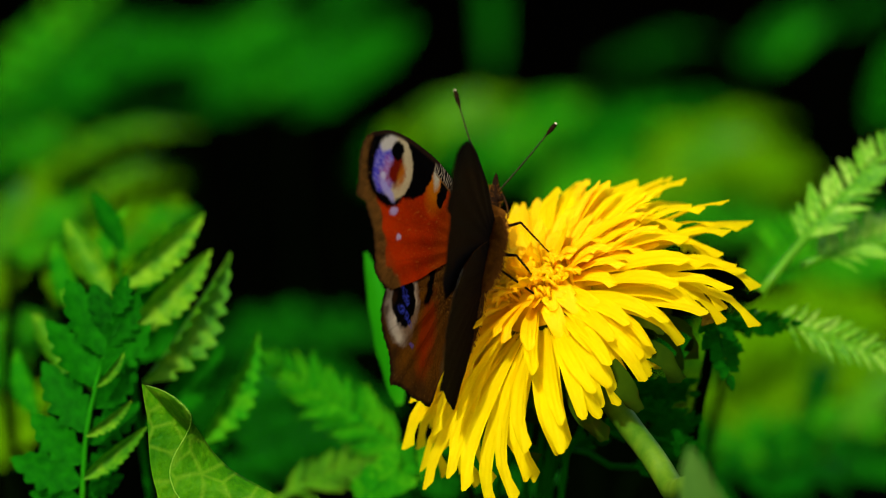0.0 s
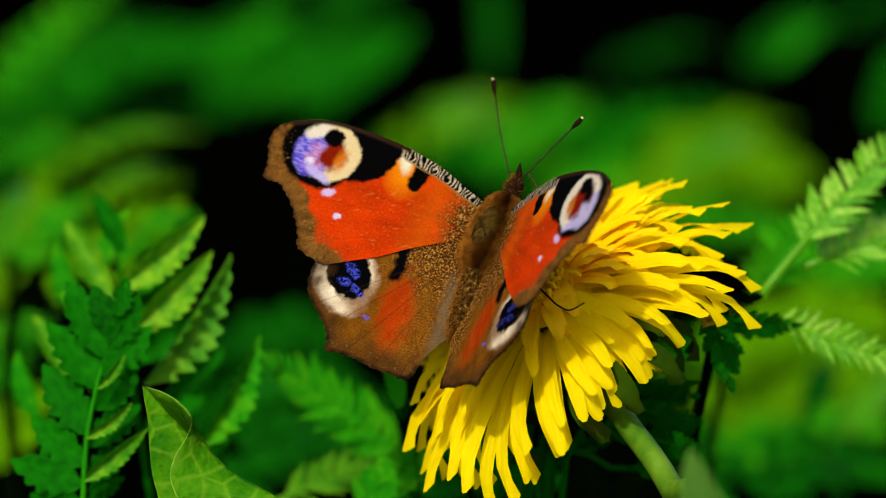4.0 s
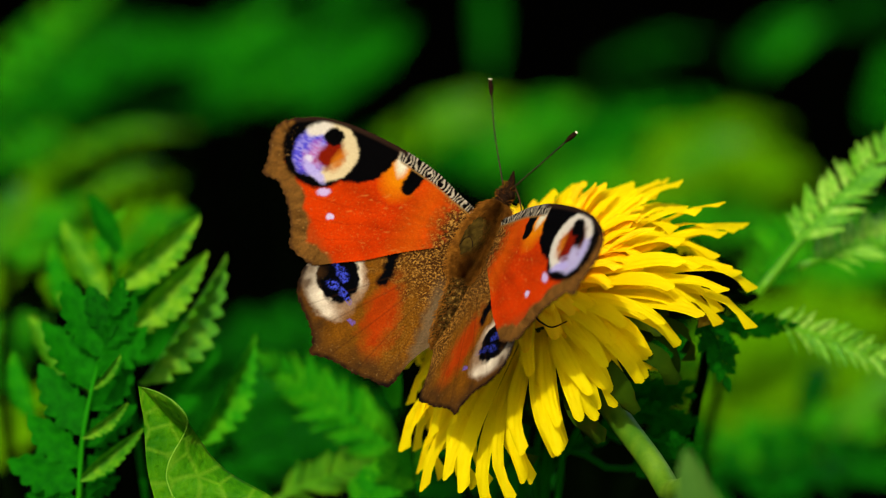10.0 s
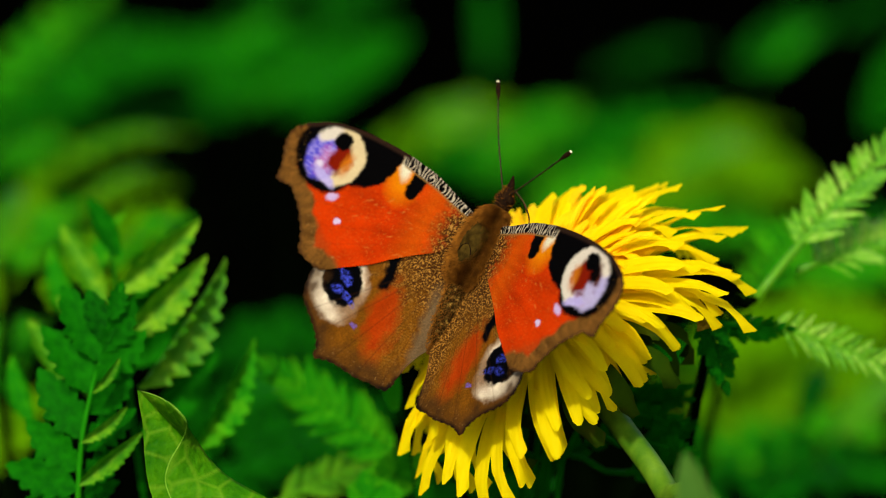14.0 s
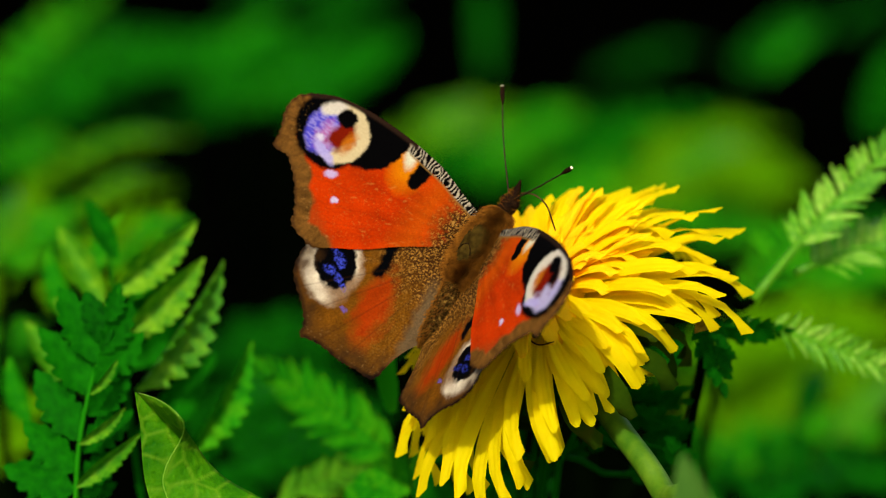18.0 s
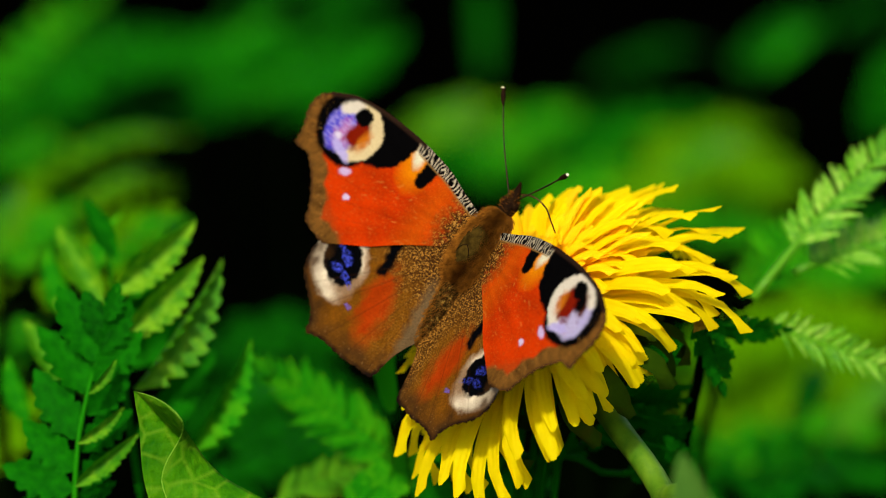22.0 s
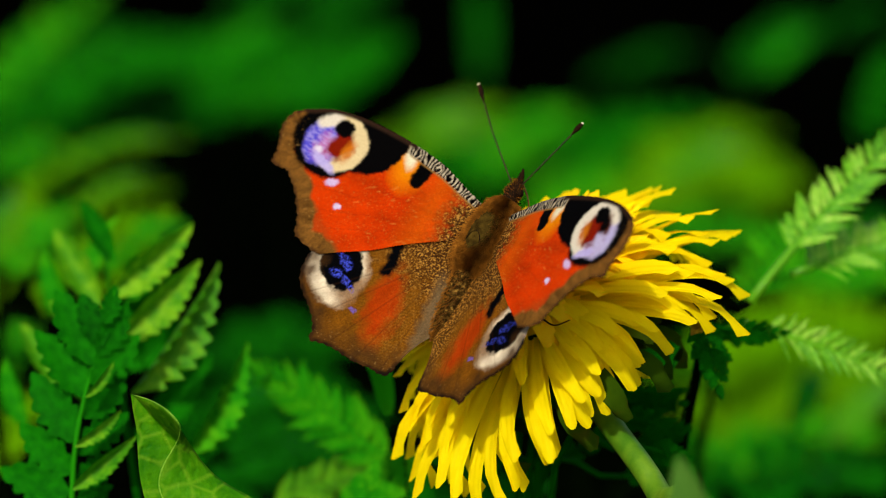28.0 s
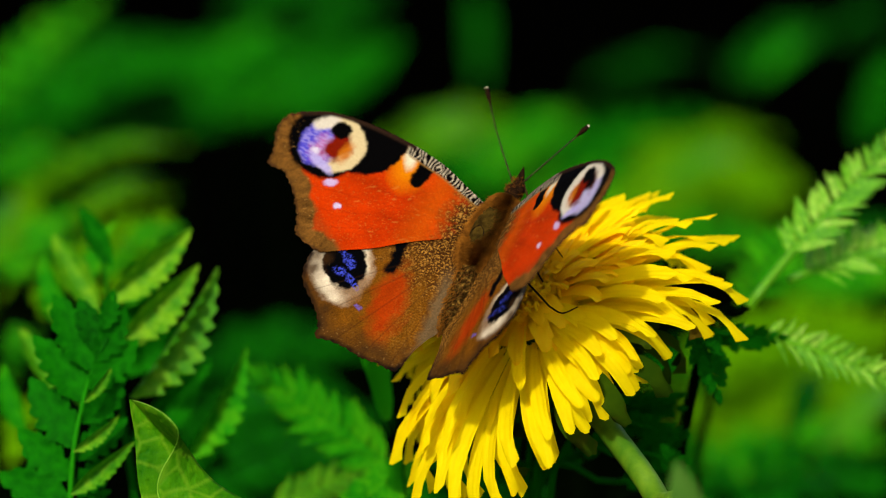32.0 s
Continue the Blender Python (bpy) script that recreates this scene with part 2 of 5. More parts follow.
# ---- leaves ----
def thing(name, label, category, at=(0, 0, 0), group=""):
    ob = new(name)
    ob.empty_display_size = 0.01
    ob.location = at
    return tagged(ob, label, category, group)


TINTS = {}


def footing(leaf, base, way, thick, mat):
    """A stalk that carries a leaf, from its base in a bow down to the soil."""
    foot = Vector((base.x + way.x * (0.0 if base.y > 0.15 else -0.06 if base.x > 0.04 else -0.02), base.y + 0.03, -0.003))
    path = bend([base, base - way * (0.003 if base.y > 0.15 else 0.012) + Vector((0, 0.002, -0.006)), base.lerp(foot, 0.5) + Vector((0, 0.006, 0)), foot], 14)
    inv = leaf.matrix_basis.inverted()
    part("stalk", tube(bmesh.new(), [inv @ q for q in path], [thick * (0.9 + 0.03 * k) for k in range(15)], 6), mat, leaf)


def leaflet_mesh(name, teeth, cut, width, fold, droop, seed, bays=(1, 0.45, 0), ridge=0.15):
    """A leaflet of length 1 along x, toothed unevenly along both edges and folded along its midrib."""
    rnd, bm, n = random.Random(seed), bmesh.new(), teeth * len(bays)
    lean_, rows_ = rnd.uniform(-0.06, 0.06), []
    depth = [[rnd.uniform(0.6, 1.15) for _ in range(teeth + 2)] for _ in range(2)]
    shift = [rnd.randrange(len(bays)) for _ in range(2)]
    wave = rnd.uniform(0, 6)
    for i in range(n + 1):
        t = i / n
        half = width * (max(0.0, math.sin(math.pi * min(1, t ** 0.75 * 0.97 + 0.03))) ** 0.8 + 0.02)
        row = []
        for s in (-1, -0.8, -0.5, 0, 0.5, 0.8, 1):
            e = 1 if s > 0 else 0
            k = i + shift[e]
            bay = bays[k % len(bays)] * depth[e][k // len(bays)]
            jag = 1 - cut * bay * (1 if abs(s) == 1 else 0.45 if abs(s) == 0.8 else 0)
            y = half * s * jag
            x = t + abs(s) * half * 0.45 * (1 - t)
            z = abs(y) * fold - droop * t * t - half * abs(s) * ridge * bay + 0.06 * half * math.sin(5 * t + wave + 2 * s)
            row.append((x, y + lean_ * t * t, z))
        rows_.append(row)
    sheet(bm, rows_)
    smooth(bm)
    me = bpy.data.meshes.new(name)
    bm.to_mesh(me)
    bm.free()
    return me


TOOTHED = [leaflet_mesh("leaflet", 9, 0.22, 0.155, 1.25, 0.14, s, (1, 0.7, 0.45, 0.2, 0.0), 0.30) for s in range(5)]
LANCE = [leaflet_mesh("leaflet", 5, 0.36, 0.19, 0.3, 0.12, s + 140, (1, 0.65, 0.35, 0.1, 0.0, 0.25), 0.15) for s in range(5)]
LOBED = [leaflet_mesh("leaflet", 4, 0.50, 0.34, 0.22, 0.15, s + 20, (1, 0.5, 0.12, 0, 0.12, 0.5)) for s in range(4)]
FROND = [leaflet_mesh("leaflet", 3, 0.18, 0.12, 0.6, 0.12, s + 120, (1, 0.7, 0.3, 0.0, 0.2), 0.12) for s in range(5)]


def frame_of(base, tip, face):
    way = (tip - base).normalized()
    face = (face - way * face.dot(way)).normalized()
    side = way.cross(face)
    return Matrix((side, way, face)).transposed().to_4x4(), (tip - base).length


def pinnate_leaf(name, label, base, tip, face, pairs, reach, meshes, mat, rib=0.5, start=0.15, lift=18, slant=48, arch=0.08, seed=0, category="leaf", group="", stalked=True):
    """A feather-like leaf: a rib with pairs of leaflets that grow shorter towards the tip."""
    rnd = random.Random(seed)
    base, tip, face = spot(*base), spot(*tip), heading(*face)
    leaf = thing(name, label, category, group=group)
    m, length = frame_of(base, tip, face)
    leaf.matrix_basis = Matrix.Translation(base) @ m
    arc = lambda t: Vector((0, t * length, arch * length * math.sin(math.pi * t)))
    bm = tube(bmesh.new(), [arc(i / 10) for i in range(11)], [rib * MM * (1.15 - i / 10 * 0.85) for i in range(11)], 6)
    part("rib", bm, mat, leaf)
    if stalked:
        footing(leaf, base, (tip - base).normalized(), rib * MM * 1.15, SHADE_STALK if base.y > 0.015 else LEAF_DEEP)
    for i in range(pairs):
        t = start + (0.97 - start) * i / max(1, pairs - 1)
        size = reach * MM * (math.sin(math.pi * min(1, 0.22 + 0.74 * t ** 0.9)) ** 0.7)
        for s in (-1, 1):
            me = rnd.choice(meshes)
            ob = link_part("leaflet", me, mat, leaf) if not me.materials or me.materials[0] == mat else link_part("leaflet", retint(me, mat), mat, leaf)
            a = radians(slant + rnd.uniform(-6, 6) - 16 * t)
            turn = (90 - math.degrees(a)) if s > 0 else (90 + math.degrees(a))
            ob.matrix_basis = (Matrix.Translation(arc(min(1, t + 0.012 * s))) @ pose(0, 0, 0, 0, 0, turn)
                               @ pose(0, 0, 0, rnd.uniform(-24, 24), -lift + rnd.uniform(-9, 9), 0)
                               @ Matrix.Diagonal((size * rnd.uniform(0.9, 1.1),) * 3).to_4x4())
    end = link_part("leaflet", retint(meshes[0], mat), mat, leaf)
    end.matrix_basis = Matrix.Translation(arc(0.97)) @ pose(0, 0, 0, 0, 0, 90) @ Matrix.Diagonal((reach * MM * 0.6,) * 3).to_4x4()
    return leaf




def retint(me, mat):
    """The same leaf shape in another green, shared by all that use it."""
    if me.materials and me.materials[0] != mat:
        key = (me.name, mat.name)
        if key not in TINTS:
            TINTS[key] = me.copy()
            TINTS[key].materials.clear()
        return TINTS[key]
    return me


def broad_leaf(name, label, base, tip, face, width, mat, wave=0.10, arch=0.15, cup=0.25, seed=0, category="leaf", group="", stalked=True):
    """A whole leaf: a wavy blade with a raised midrib, on a short stalk."""
    rnd = random.Random(seed)
    base, tip, face = spot(*base), spot(*tip), heading(*face)
    leaf = thing(name, label, category, group=group)
    m, length = frame_of(base, tip, face)
    leaf.matrix_basis = Matrix.Translation(base) @ m
    ph, width = rnd.uniform(0, 6), width * MM
    rise = lambda t: arch * length * math.sin(math.pi * t * 0.9)
    bm, rows_ = bmesh.new(), []
    for i in range(19):
        t = i / 18
        half = width / 2 * (math.sin(math.pi * (0.03 + 0.95 * t) ** 0.8) ** 0.75)
        rows_.append([(half * s * (1 + 0.06 * math.sin(23 * t + ph)), t * length,
                       rise(t) + cup * half * s * s + wave * half * s * math.sin(7 * t + ph + s)) for s in (-1, -0.66, -0.33, 0, 0.33, 0.66, 1)])
    sheet(bm, rows_)
    part("blade", smooth(bm), mat, leaf)
    bm = tube(bmesh.new(), [(0, t * length, rise(t) - 0.0003) for t in [k / 10 for k in range(-2 if stalked else 0, 11)]],
              [width * 0.022 * (1.2 - 0.09 * k) for k in range(13 if stalked else 11)], 6)
    part("midrib", bm, mat, leaf)
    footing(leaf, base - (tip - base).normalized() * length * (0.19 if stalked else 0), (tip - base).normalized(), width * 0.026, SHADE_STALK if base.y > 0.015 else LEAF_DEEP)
    return leaf


# ---- dandelion ----
def floret_mesh(name, length, width, droop, curl, seed, teeth=5):
    """One strap-shaped floret along x, with a toothed end, hollowed along its length."""
    rnd, bm, n = random.Random(seed), bmesh.new(), 11
    twist, rows_ = rnd.uniform(-0.25, 0.25), []
    for i in range(n + 1):
        t = i / n
        half = width / 2 * (0.30 + 0.70 * min(1, t * 1.9)) * (1 - 0.30 * max(0, t - 0.75) / 0.25)
        a = droop * t * t + curl * max(0, t - 0.55) ** 2 * 3
        x, z = length * (t - 0.25 * abs(a) * a * t * 0.4), -length * a * t * 0.5
        row = []
        for k in range(2 * teeth + 1):
            s = k / teeth - 1
            bite = -width * s * s * (0.62 if i == n else 0.30 if i == n - 1 else 0) + (0 if i < n or k % 2 else -0.40 * width / teeth * rnd.uniform(0.5, 1.6))
            row.append((x + bite, half * s, z + half * (0.26 * s * s + twist * s * t) + 0.055 * half * math.cos(s * 9)))
        rows_.append(row)
    sheet(bm, rows_)
    me = bpy.data.meshes.new(name)
    smooth(bm).to_mesh(me)
    bm.free()
    return me


def dandelion(heart, axis, label, rings, foot, seed=3):
    rnd = random.Random(seed)
    flower = thing("dandelion", label, "flower")
    z = axis.normalized()
    x = (Vector((1, 0, 0)) - z * z.x).normalized()
    flower.matrix_basis = Matrix.Translation(heart) @ Matrix((x, z.cross(x), z)).transposed().to_4x4()
    # the head grew unevenly: florets are shorter and steeper on the side turned from the sun
    around = (-180, -165, -150, -135, -120, -105, -90, -75, -60, -45, -30, -15, 0, 15, 30, 60, 85, 125, 150, 180)
    growth = (0.96, 1.0, 1.05, 1.12, 1.13, 1.04, 0.82, 0.60, 0.51, 0.53, 0.62, 0.92, 1.04, 1.05, 1.02, 0.85, 0.62, 0.66, 0.86, 0.95)
    for count, length, width, lift, droop, root, height, mat in rings:
        kinds = [floret_mesh("floret", length * f * MM, width * MM, droop + d, c, rnd.random())
                 for f, d, c in ((1, 0, 0.2), (0.94, 0.12, 0.5), (1.06, -0.1, 0.1), (0.88, 0.05, 0.8), (1.0, 0.2, 0.3))]
        for i in range(count):
            az = 360 * (i + rnd.uniform(-0.35, 0.35)) / count
            turned = (az + 180) % 360 - 180
            if length > 12 and -26 < turned < -16 and rnd.random() < 0.3:
                continue
            if width == 1.6 and -128 < turned < 120:
                continue
            if 12 < length < 19.5 and -140 < turned < -20 and rnd.random() < 0.55:
                continue
            ob = link_part("floret", rnd.choice(kinds), mat, flower)
            grown = float(np.interp(turned, around, growth))
            raised = 19 * math.exp(-((turned - 76) / 38) ** 2) - 9 * math.exp(-((turned + 145) / 32) ** 2)
            ob.matrix_basis = (pose(0, 0, 0, 0, 0, az) @ pose(root * MM, 0, height * MM, rnd.uniform(-12, 12), -lift - raised * min(1, length / 18) + rnd.uniform(-6, 6), rnd.uniform(-7, 7))
                               @ Matrix.Diagonal((grown * rnd.uniform(0.88, 1.04), rnd.uniform(0.85, 1.1), 1)).to_4x4())
    # denser, narrower florets stand up on the far side of the heart
    narrow = [[floret_mesh("floret", 11.5 * f * MM, 1.5 * MM, d, 0.2, 50 + k) for k, (f, d) in enumerate(((1, 0.1), (0.85, 0.3), (1.1, 0.2), (0.75, 0.0)))] for _ in range(2)]
    for _ in range(210):
        az = rnd.uniform(0, 135)
        inner = rnd.randrange(2)
        ob = link_part("floret", rnd.choice(narrow[inner]), PETAL_CORE if inner else PETAL, flower)
        ob.matrix_basis = (pose(0, 0, 0, 0, 0, az) @ pose(rnd.uniform(2.5, 7) * MM, 0, rnd.uniform(1, 4) * MM, rnd.uniform(-25, 25), -rnd.uniform(0, 20), rnd.uniform(-9, 9)))
    # the orange-yellow heart under the styles
    dome = bmesh.new()
    sheet(dome, [[(r * MM * math.cos(a), r * MM * math.sin(a), (h + 0.25 * math.sin(7 * a + 3 * r)) * MM) for a in (k * math.tau / 28 for k in range(29))]
                 for r, h in ((6.6, 1.0), (5.8, 2.6), (4.6, 3.8), (3.0, 4.6), (1.4, 4.9), (0.1, 4.9))])
    bmesh.ops.remove_doubles(dome, verts=dome.verts, dist=0.00002)
    part("heart", smooth(dome), PETAL_CORE, flower, "orange-yellow heart of unopened florets")
    # curled styles crowd the heart of the flower
    bm = bmesh.new()
    for _ in range(110):
        r, a = 5.0 * math.sqrt(rnd.random()), rnd.uniform(0, math.tau)
        q = Vector((r * math.cos(a), r * math.sin(a), 1.6 - 0.25 * r))
        out = Vector((math.cos(a), math.sin(a), 0)) * 0.25 * r + Vector((rnd.uniform(-0.5, 0.5), rnd.uniform(-0.5, 0.5), 0))
        side = Vector((rnd.uniform(-1, 1), rnd.uniform(-1, 1), 0))
        tube(bm, [v * MM for v in bend([q, q + out * 0.5 + Vector((0, 0, 2.8)), q + out + Vector((0, 0, 4.6)), q + out + side + Vector((0, 0, 5.0)), q + out + side * 1.5 + Vector((0, 0, 4.3))], 10)],
             [0.26 * MM] * 11, 5)
    tagged(part("style_tuft", bm, PETAL_CORE, flower, "curled orange-yellow styles in the heart of the flower"), kind="stuff")
    # a few withered florets hang under the rim
    dry = [floret_mesh("withered_floret", 12 * f * MM, 2.6 * MM, 0.7, 0.5, 70 + k) for k, f in enumerate((1, 0.8, 1.15))]
    for az, down in ((-10, 10), (-3, 14), (4, 8)):
        ob = link_part("withered_floret", rnd.choice(dry), WITHERED, flower, "brown withered floret")
        ob.matrix_basis = pose(0, 0, 0, 0, 0, az) @ pose(9 * MM, 0, -2.5 * MM, rnd.uniform(-20, 20), down, 0)
    # green cup with its bent-back bracts
    bm = bmesh.new()
    profile = ((1.6, -11), (4.2, -9.5), (6.2, -6), (7.0, -2.5), (6.6, 0.3), (4.0, 1.8), (0.2, 2.6))
    rows_ = [[(r * MM * math.cos(a), r * MM * math.sin(a), h * MM) for a in (k * math.tau / 20 for k in range(21))] for r, h in profile]
    sheet(bm, rows_)
    bmesh.ops.remove_doubles(bm, verts=bm.verts, dist=0.00002)
    part("cup", smooth(bm), BRACT, flower, "olive green cup under the florets")
    bracts = [floret_mesh("bract", 11.5 * f * MM, 3.0 * MM, d, 0.9, 90 + k, 2) for k, (f, d) in enumerate(((1, 0.5), (0.85, 0.8), (1.1, 0.3)))]
    for i in range(16):
        ob = link_part("bract", rnd.choice(bracts), BRACT, flower)
        ob.matrix_basis = pose(0, 0, 0, 0, 0, i * 22.5 + rnd.uniform(-6, 6)) @ pose(6.2 * MM, 0, (-3.5 if i % 2 else -6) * MM, rnd.uniform(-12, 12), rnd.uniform(0, 34), 0)
    for az, down, turn, mat, note in ((-24, 6, 20, STALK, "pale green bent-back bract"), (-40, 16, -25, RUSTY, "red-brown dried bract"), (-33, 22, 10, WITHERED, "brown dried bract")):
        ob = link_part("bract", bracts[0].copy(), mat, flower, note)
        ob.data.materials.clear()
        ob.data.materials.append(mat)
        ob.matrix_basis = pose(0, 0, 0, 0, 0, az) @ pose(7.0 * MM, 0, -4.5 * MM, turn, down, 0) @ Matrix.Diagonal((0.62, 0.55, 0.62, 1))
    inv = flower.matrix_basis.inverted()
    path = bend([Vector((0, 0, -0.010))] + [inv @ p for p in foot], 22)
    bm = tube(bmesh.new(), path, [(1.42 + 0.4 * math.exp(-i / 2) + 0.015 * i) * MM for i in range(23)], 14)
    part("stem", bm, STALK, flower, "pale green hollow stem")
    return flower


AXIS = heading(-0.45, 0.75, 0.48)
HEAD = spot(*(12.9, -6.9, -5))
RINGS = [(58, 21, 2.15, -7, 0.30, 5.5, -0.5, PETAL), (54, 20.2, 2.1, -2, 0.32, 5.2, 0.5, PETAL), (48, 19, 2.05, 3, 0.32, 4.6, 1.6, PETAL),
         (40, 16.6, 2.25, 8, 0.30, 3.8, 2.4, PETAL), (36, 13, 2.2, 14, 0.24, 3.2, 2.8, PETAL_CORE), (64, 17.5, 1.6, 0, 0.28, 5.0, 0.9, PETAL), (34, 9, 1.8, 24, 0.1, 2.8, 3.2, PETAL_CORE), (34, 6, 1.4, 40, -0.1, 2.0, 4.0, PETAL_CORE),
         (24, 4, 1.1, 58, -0.6, 1.0, 4.6, PETAL_CORE)]
FOOT = [spot(*(22.4, -21.7, -2)), spot(*(27.5, -29.3, 6)), spot(*(33.2, -43.6, 14)), Vector((0.052, -0.01, 0.12)), Vector((0.06, 0.02, -0.004))]
dandelion(HEAD, AXIS, "open yellow dandelion head with drooping outer florets on a green stem", RINGS, FOOT)

# ---- sharp foliage near the flower ----
def leaflet_leaf(name, label, path, rib, leaflets, seed=0, rib_mat=None):
    """A large leaf seen close: a rib and long toothed leaflets, each set by its base, tip and face."""
    rnd = random.Random(seed)
    pts = [spot(*q) for q in path]
    leaf = thing(name, label, "leaf", pts[0])
    line = bend(pts, 16)
    part("rib", tube(bmesh.new(), [q - pts[0] for q in line], [rib * MM * (1.1 - 0.045 * k) for k in range(17)], 7), rib_mat or STALK, leaf)
    footing(leaf, pts[0], (pts[1] - pts[0]).normalized(), rib * MM * 1.15, LEAF_DEEP)
    for b, t, f, w, meshes, mat in leaflets:
        m, length = frame_of(spot(*b), spot(*t), heading(*[v + rnd.uniform(-0.2, 0.2) for v in f]))
        me = rnd.choice(meshes)
        ob = link_part("leaflet", retint(me, mat), mat, leaf)
        ob.matrix_basis = Matrix.Translation(spot(*b) - pts[0]) @ m @ pose(0, 0, 0, 0, 0, 90) @ Matrix.Diagonal((length, length * w, length)).to_4x4()
    return leaf


TANSY = "toothed green tansy leaf beside the dandelion"
SHADE = (0.2, -0.1, 0.95)
UP, HALF = (-0.35, 0.75, 0.55), (0.55, -0.15, 0.82)
# leaflets set to SHADE also take darker greens, sunlit ones paler greens
leaflet_leaf("tansy_leaf", "tansy leaf with long toothed leaflets, coloured pale as sunlit or darker as shaded", [(-39.9, -35.1, -38), (-41.4, -24.3, -36), (-42.8, -13.6, -36), (-44.3, -3.0, -38), (-45.6, 3.1, -40)], 0.5, [
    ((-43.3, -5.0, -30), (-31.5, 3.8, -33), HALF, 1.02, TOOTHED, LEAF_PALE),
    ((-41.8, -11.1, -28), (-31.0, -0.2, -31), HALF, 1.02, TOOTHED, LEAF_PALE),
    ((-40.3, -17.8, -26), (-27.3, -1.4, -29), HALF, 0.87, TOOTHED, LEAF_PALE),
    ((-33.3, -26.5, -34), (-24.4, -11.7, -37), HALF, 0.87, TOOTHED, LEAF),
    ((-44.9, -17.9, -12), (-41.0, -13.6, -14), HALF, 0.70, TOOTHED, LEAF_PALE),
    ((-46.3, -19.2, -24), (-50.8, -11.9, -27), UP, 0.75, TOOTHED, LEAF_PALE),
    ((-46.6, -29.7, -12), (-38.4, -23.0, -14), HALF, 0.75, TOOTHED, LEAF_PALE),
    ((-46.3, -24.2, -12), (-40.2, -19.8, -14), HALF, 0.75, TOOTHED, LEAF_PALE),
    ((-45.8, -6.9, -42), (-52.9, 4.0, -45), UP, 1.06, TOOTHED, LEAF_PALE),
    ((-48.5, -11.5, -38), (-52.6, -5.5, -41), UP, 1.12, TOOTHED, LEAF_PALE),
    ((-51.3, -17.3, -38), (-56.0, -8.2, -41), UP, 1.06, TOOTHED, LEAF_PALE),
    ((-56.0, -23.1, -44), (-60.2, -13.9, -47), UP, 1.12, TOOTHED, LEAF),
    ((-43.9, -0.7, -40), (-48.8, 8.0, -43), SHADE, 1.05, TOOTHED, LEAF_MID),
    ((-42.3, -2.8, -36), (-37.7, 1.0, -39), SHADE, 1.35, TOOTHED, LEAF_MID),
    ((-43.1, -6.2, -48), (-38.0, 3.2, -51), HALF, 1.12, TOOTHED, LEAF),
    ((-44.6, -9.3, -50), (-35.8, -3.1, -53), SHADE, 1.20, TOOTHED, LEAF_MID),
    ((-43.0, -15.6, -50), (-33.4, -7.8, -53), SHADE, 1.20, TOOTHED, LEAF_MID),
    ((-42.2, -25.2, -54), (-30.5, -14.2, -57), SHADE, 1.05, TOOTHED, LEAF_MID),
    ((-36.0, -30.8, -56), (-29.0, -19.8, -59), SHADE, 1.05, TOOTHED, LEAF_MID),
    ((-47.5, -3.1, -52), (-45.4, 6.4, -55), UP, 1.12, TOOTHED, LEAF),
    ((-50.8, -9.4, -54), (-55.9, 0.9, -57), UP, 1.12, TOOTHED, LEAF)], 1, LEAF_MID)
# the shaded side of this leaf is put into its darker greens
leaflet_leaf("tansy_leaf", "lobed tansy leaf coloured dark green for its shaded side towards the viewer", [(-46.9, -33.4, -14), (-46.4, -24.6, -14), (-45.1, -17.4, -15), (-43.2, -10.5, -16), (-41.5, -4.3, -17)], 0.36, [
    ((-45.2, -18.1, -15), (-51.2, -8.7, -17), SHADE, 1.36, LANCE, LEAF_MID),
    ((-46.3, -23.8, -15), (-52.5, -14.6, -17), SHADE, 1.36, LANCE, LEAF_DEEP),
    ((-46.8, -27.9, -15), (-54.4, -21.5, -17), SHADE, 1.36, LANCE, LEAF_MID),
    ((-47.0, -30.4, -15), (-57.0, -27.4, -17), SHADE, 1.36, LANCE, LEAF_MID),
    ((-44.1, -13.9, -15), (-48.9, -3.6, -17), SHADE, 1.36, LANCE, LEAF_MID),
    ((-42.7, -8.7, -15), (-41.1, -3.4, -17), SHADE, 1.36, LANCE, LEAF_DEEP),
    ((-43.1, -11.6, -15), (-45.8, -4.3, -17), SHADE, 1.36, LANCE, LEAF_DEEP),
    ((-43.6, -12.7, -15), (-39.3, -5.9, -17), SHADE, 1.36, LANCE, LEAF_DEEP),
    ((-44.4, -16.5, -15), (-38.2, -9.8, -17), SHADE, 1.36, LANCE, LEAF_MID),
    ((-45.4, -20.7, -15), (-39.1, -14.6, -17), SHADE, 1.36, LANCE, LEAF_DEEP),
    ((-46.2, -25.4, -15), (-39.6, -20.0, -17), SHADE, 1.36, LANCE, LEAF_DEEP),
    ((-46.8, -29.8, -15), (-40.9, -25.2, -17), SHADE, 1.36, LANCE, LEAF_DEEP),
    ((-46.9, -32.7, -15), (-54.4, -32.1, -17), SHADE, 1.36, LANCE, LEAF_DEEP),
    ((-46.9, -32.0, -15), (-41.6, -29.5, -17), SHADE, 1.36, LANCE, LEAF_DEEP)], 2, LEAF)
COMBED = "light green comb-like tansy leaf in the sun"
pinnate_leaf("tansy_leaf", COMBED, (41.5, -6.1, -28), (66.2, 18.3, -44), (-0.3, 0.5, 0.8), 19, 5.6, FROND, FERN, 0.6, 0.26, 12, 58, 0.05, 31)
pinnate_leaf("tansy_leaf", COMBED, (40.7, -8.9, -26), (64.9, -18.1, -34), (-0.2, 0.6, 0.8), 17, 4.8, FROND, FERN, 0.55, 0.14, 12, 56, 0.05, 32, stalked=False)
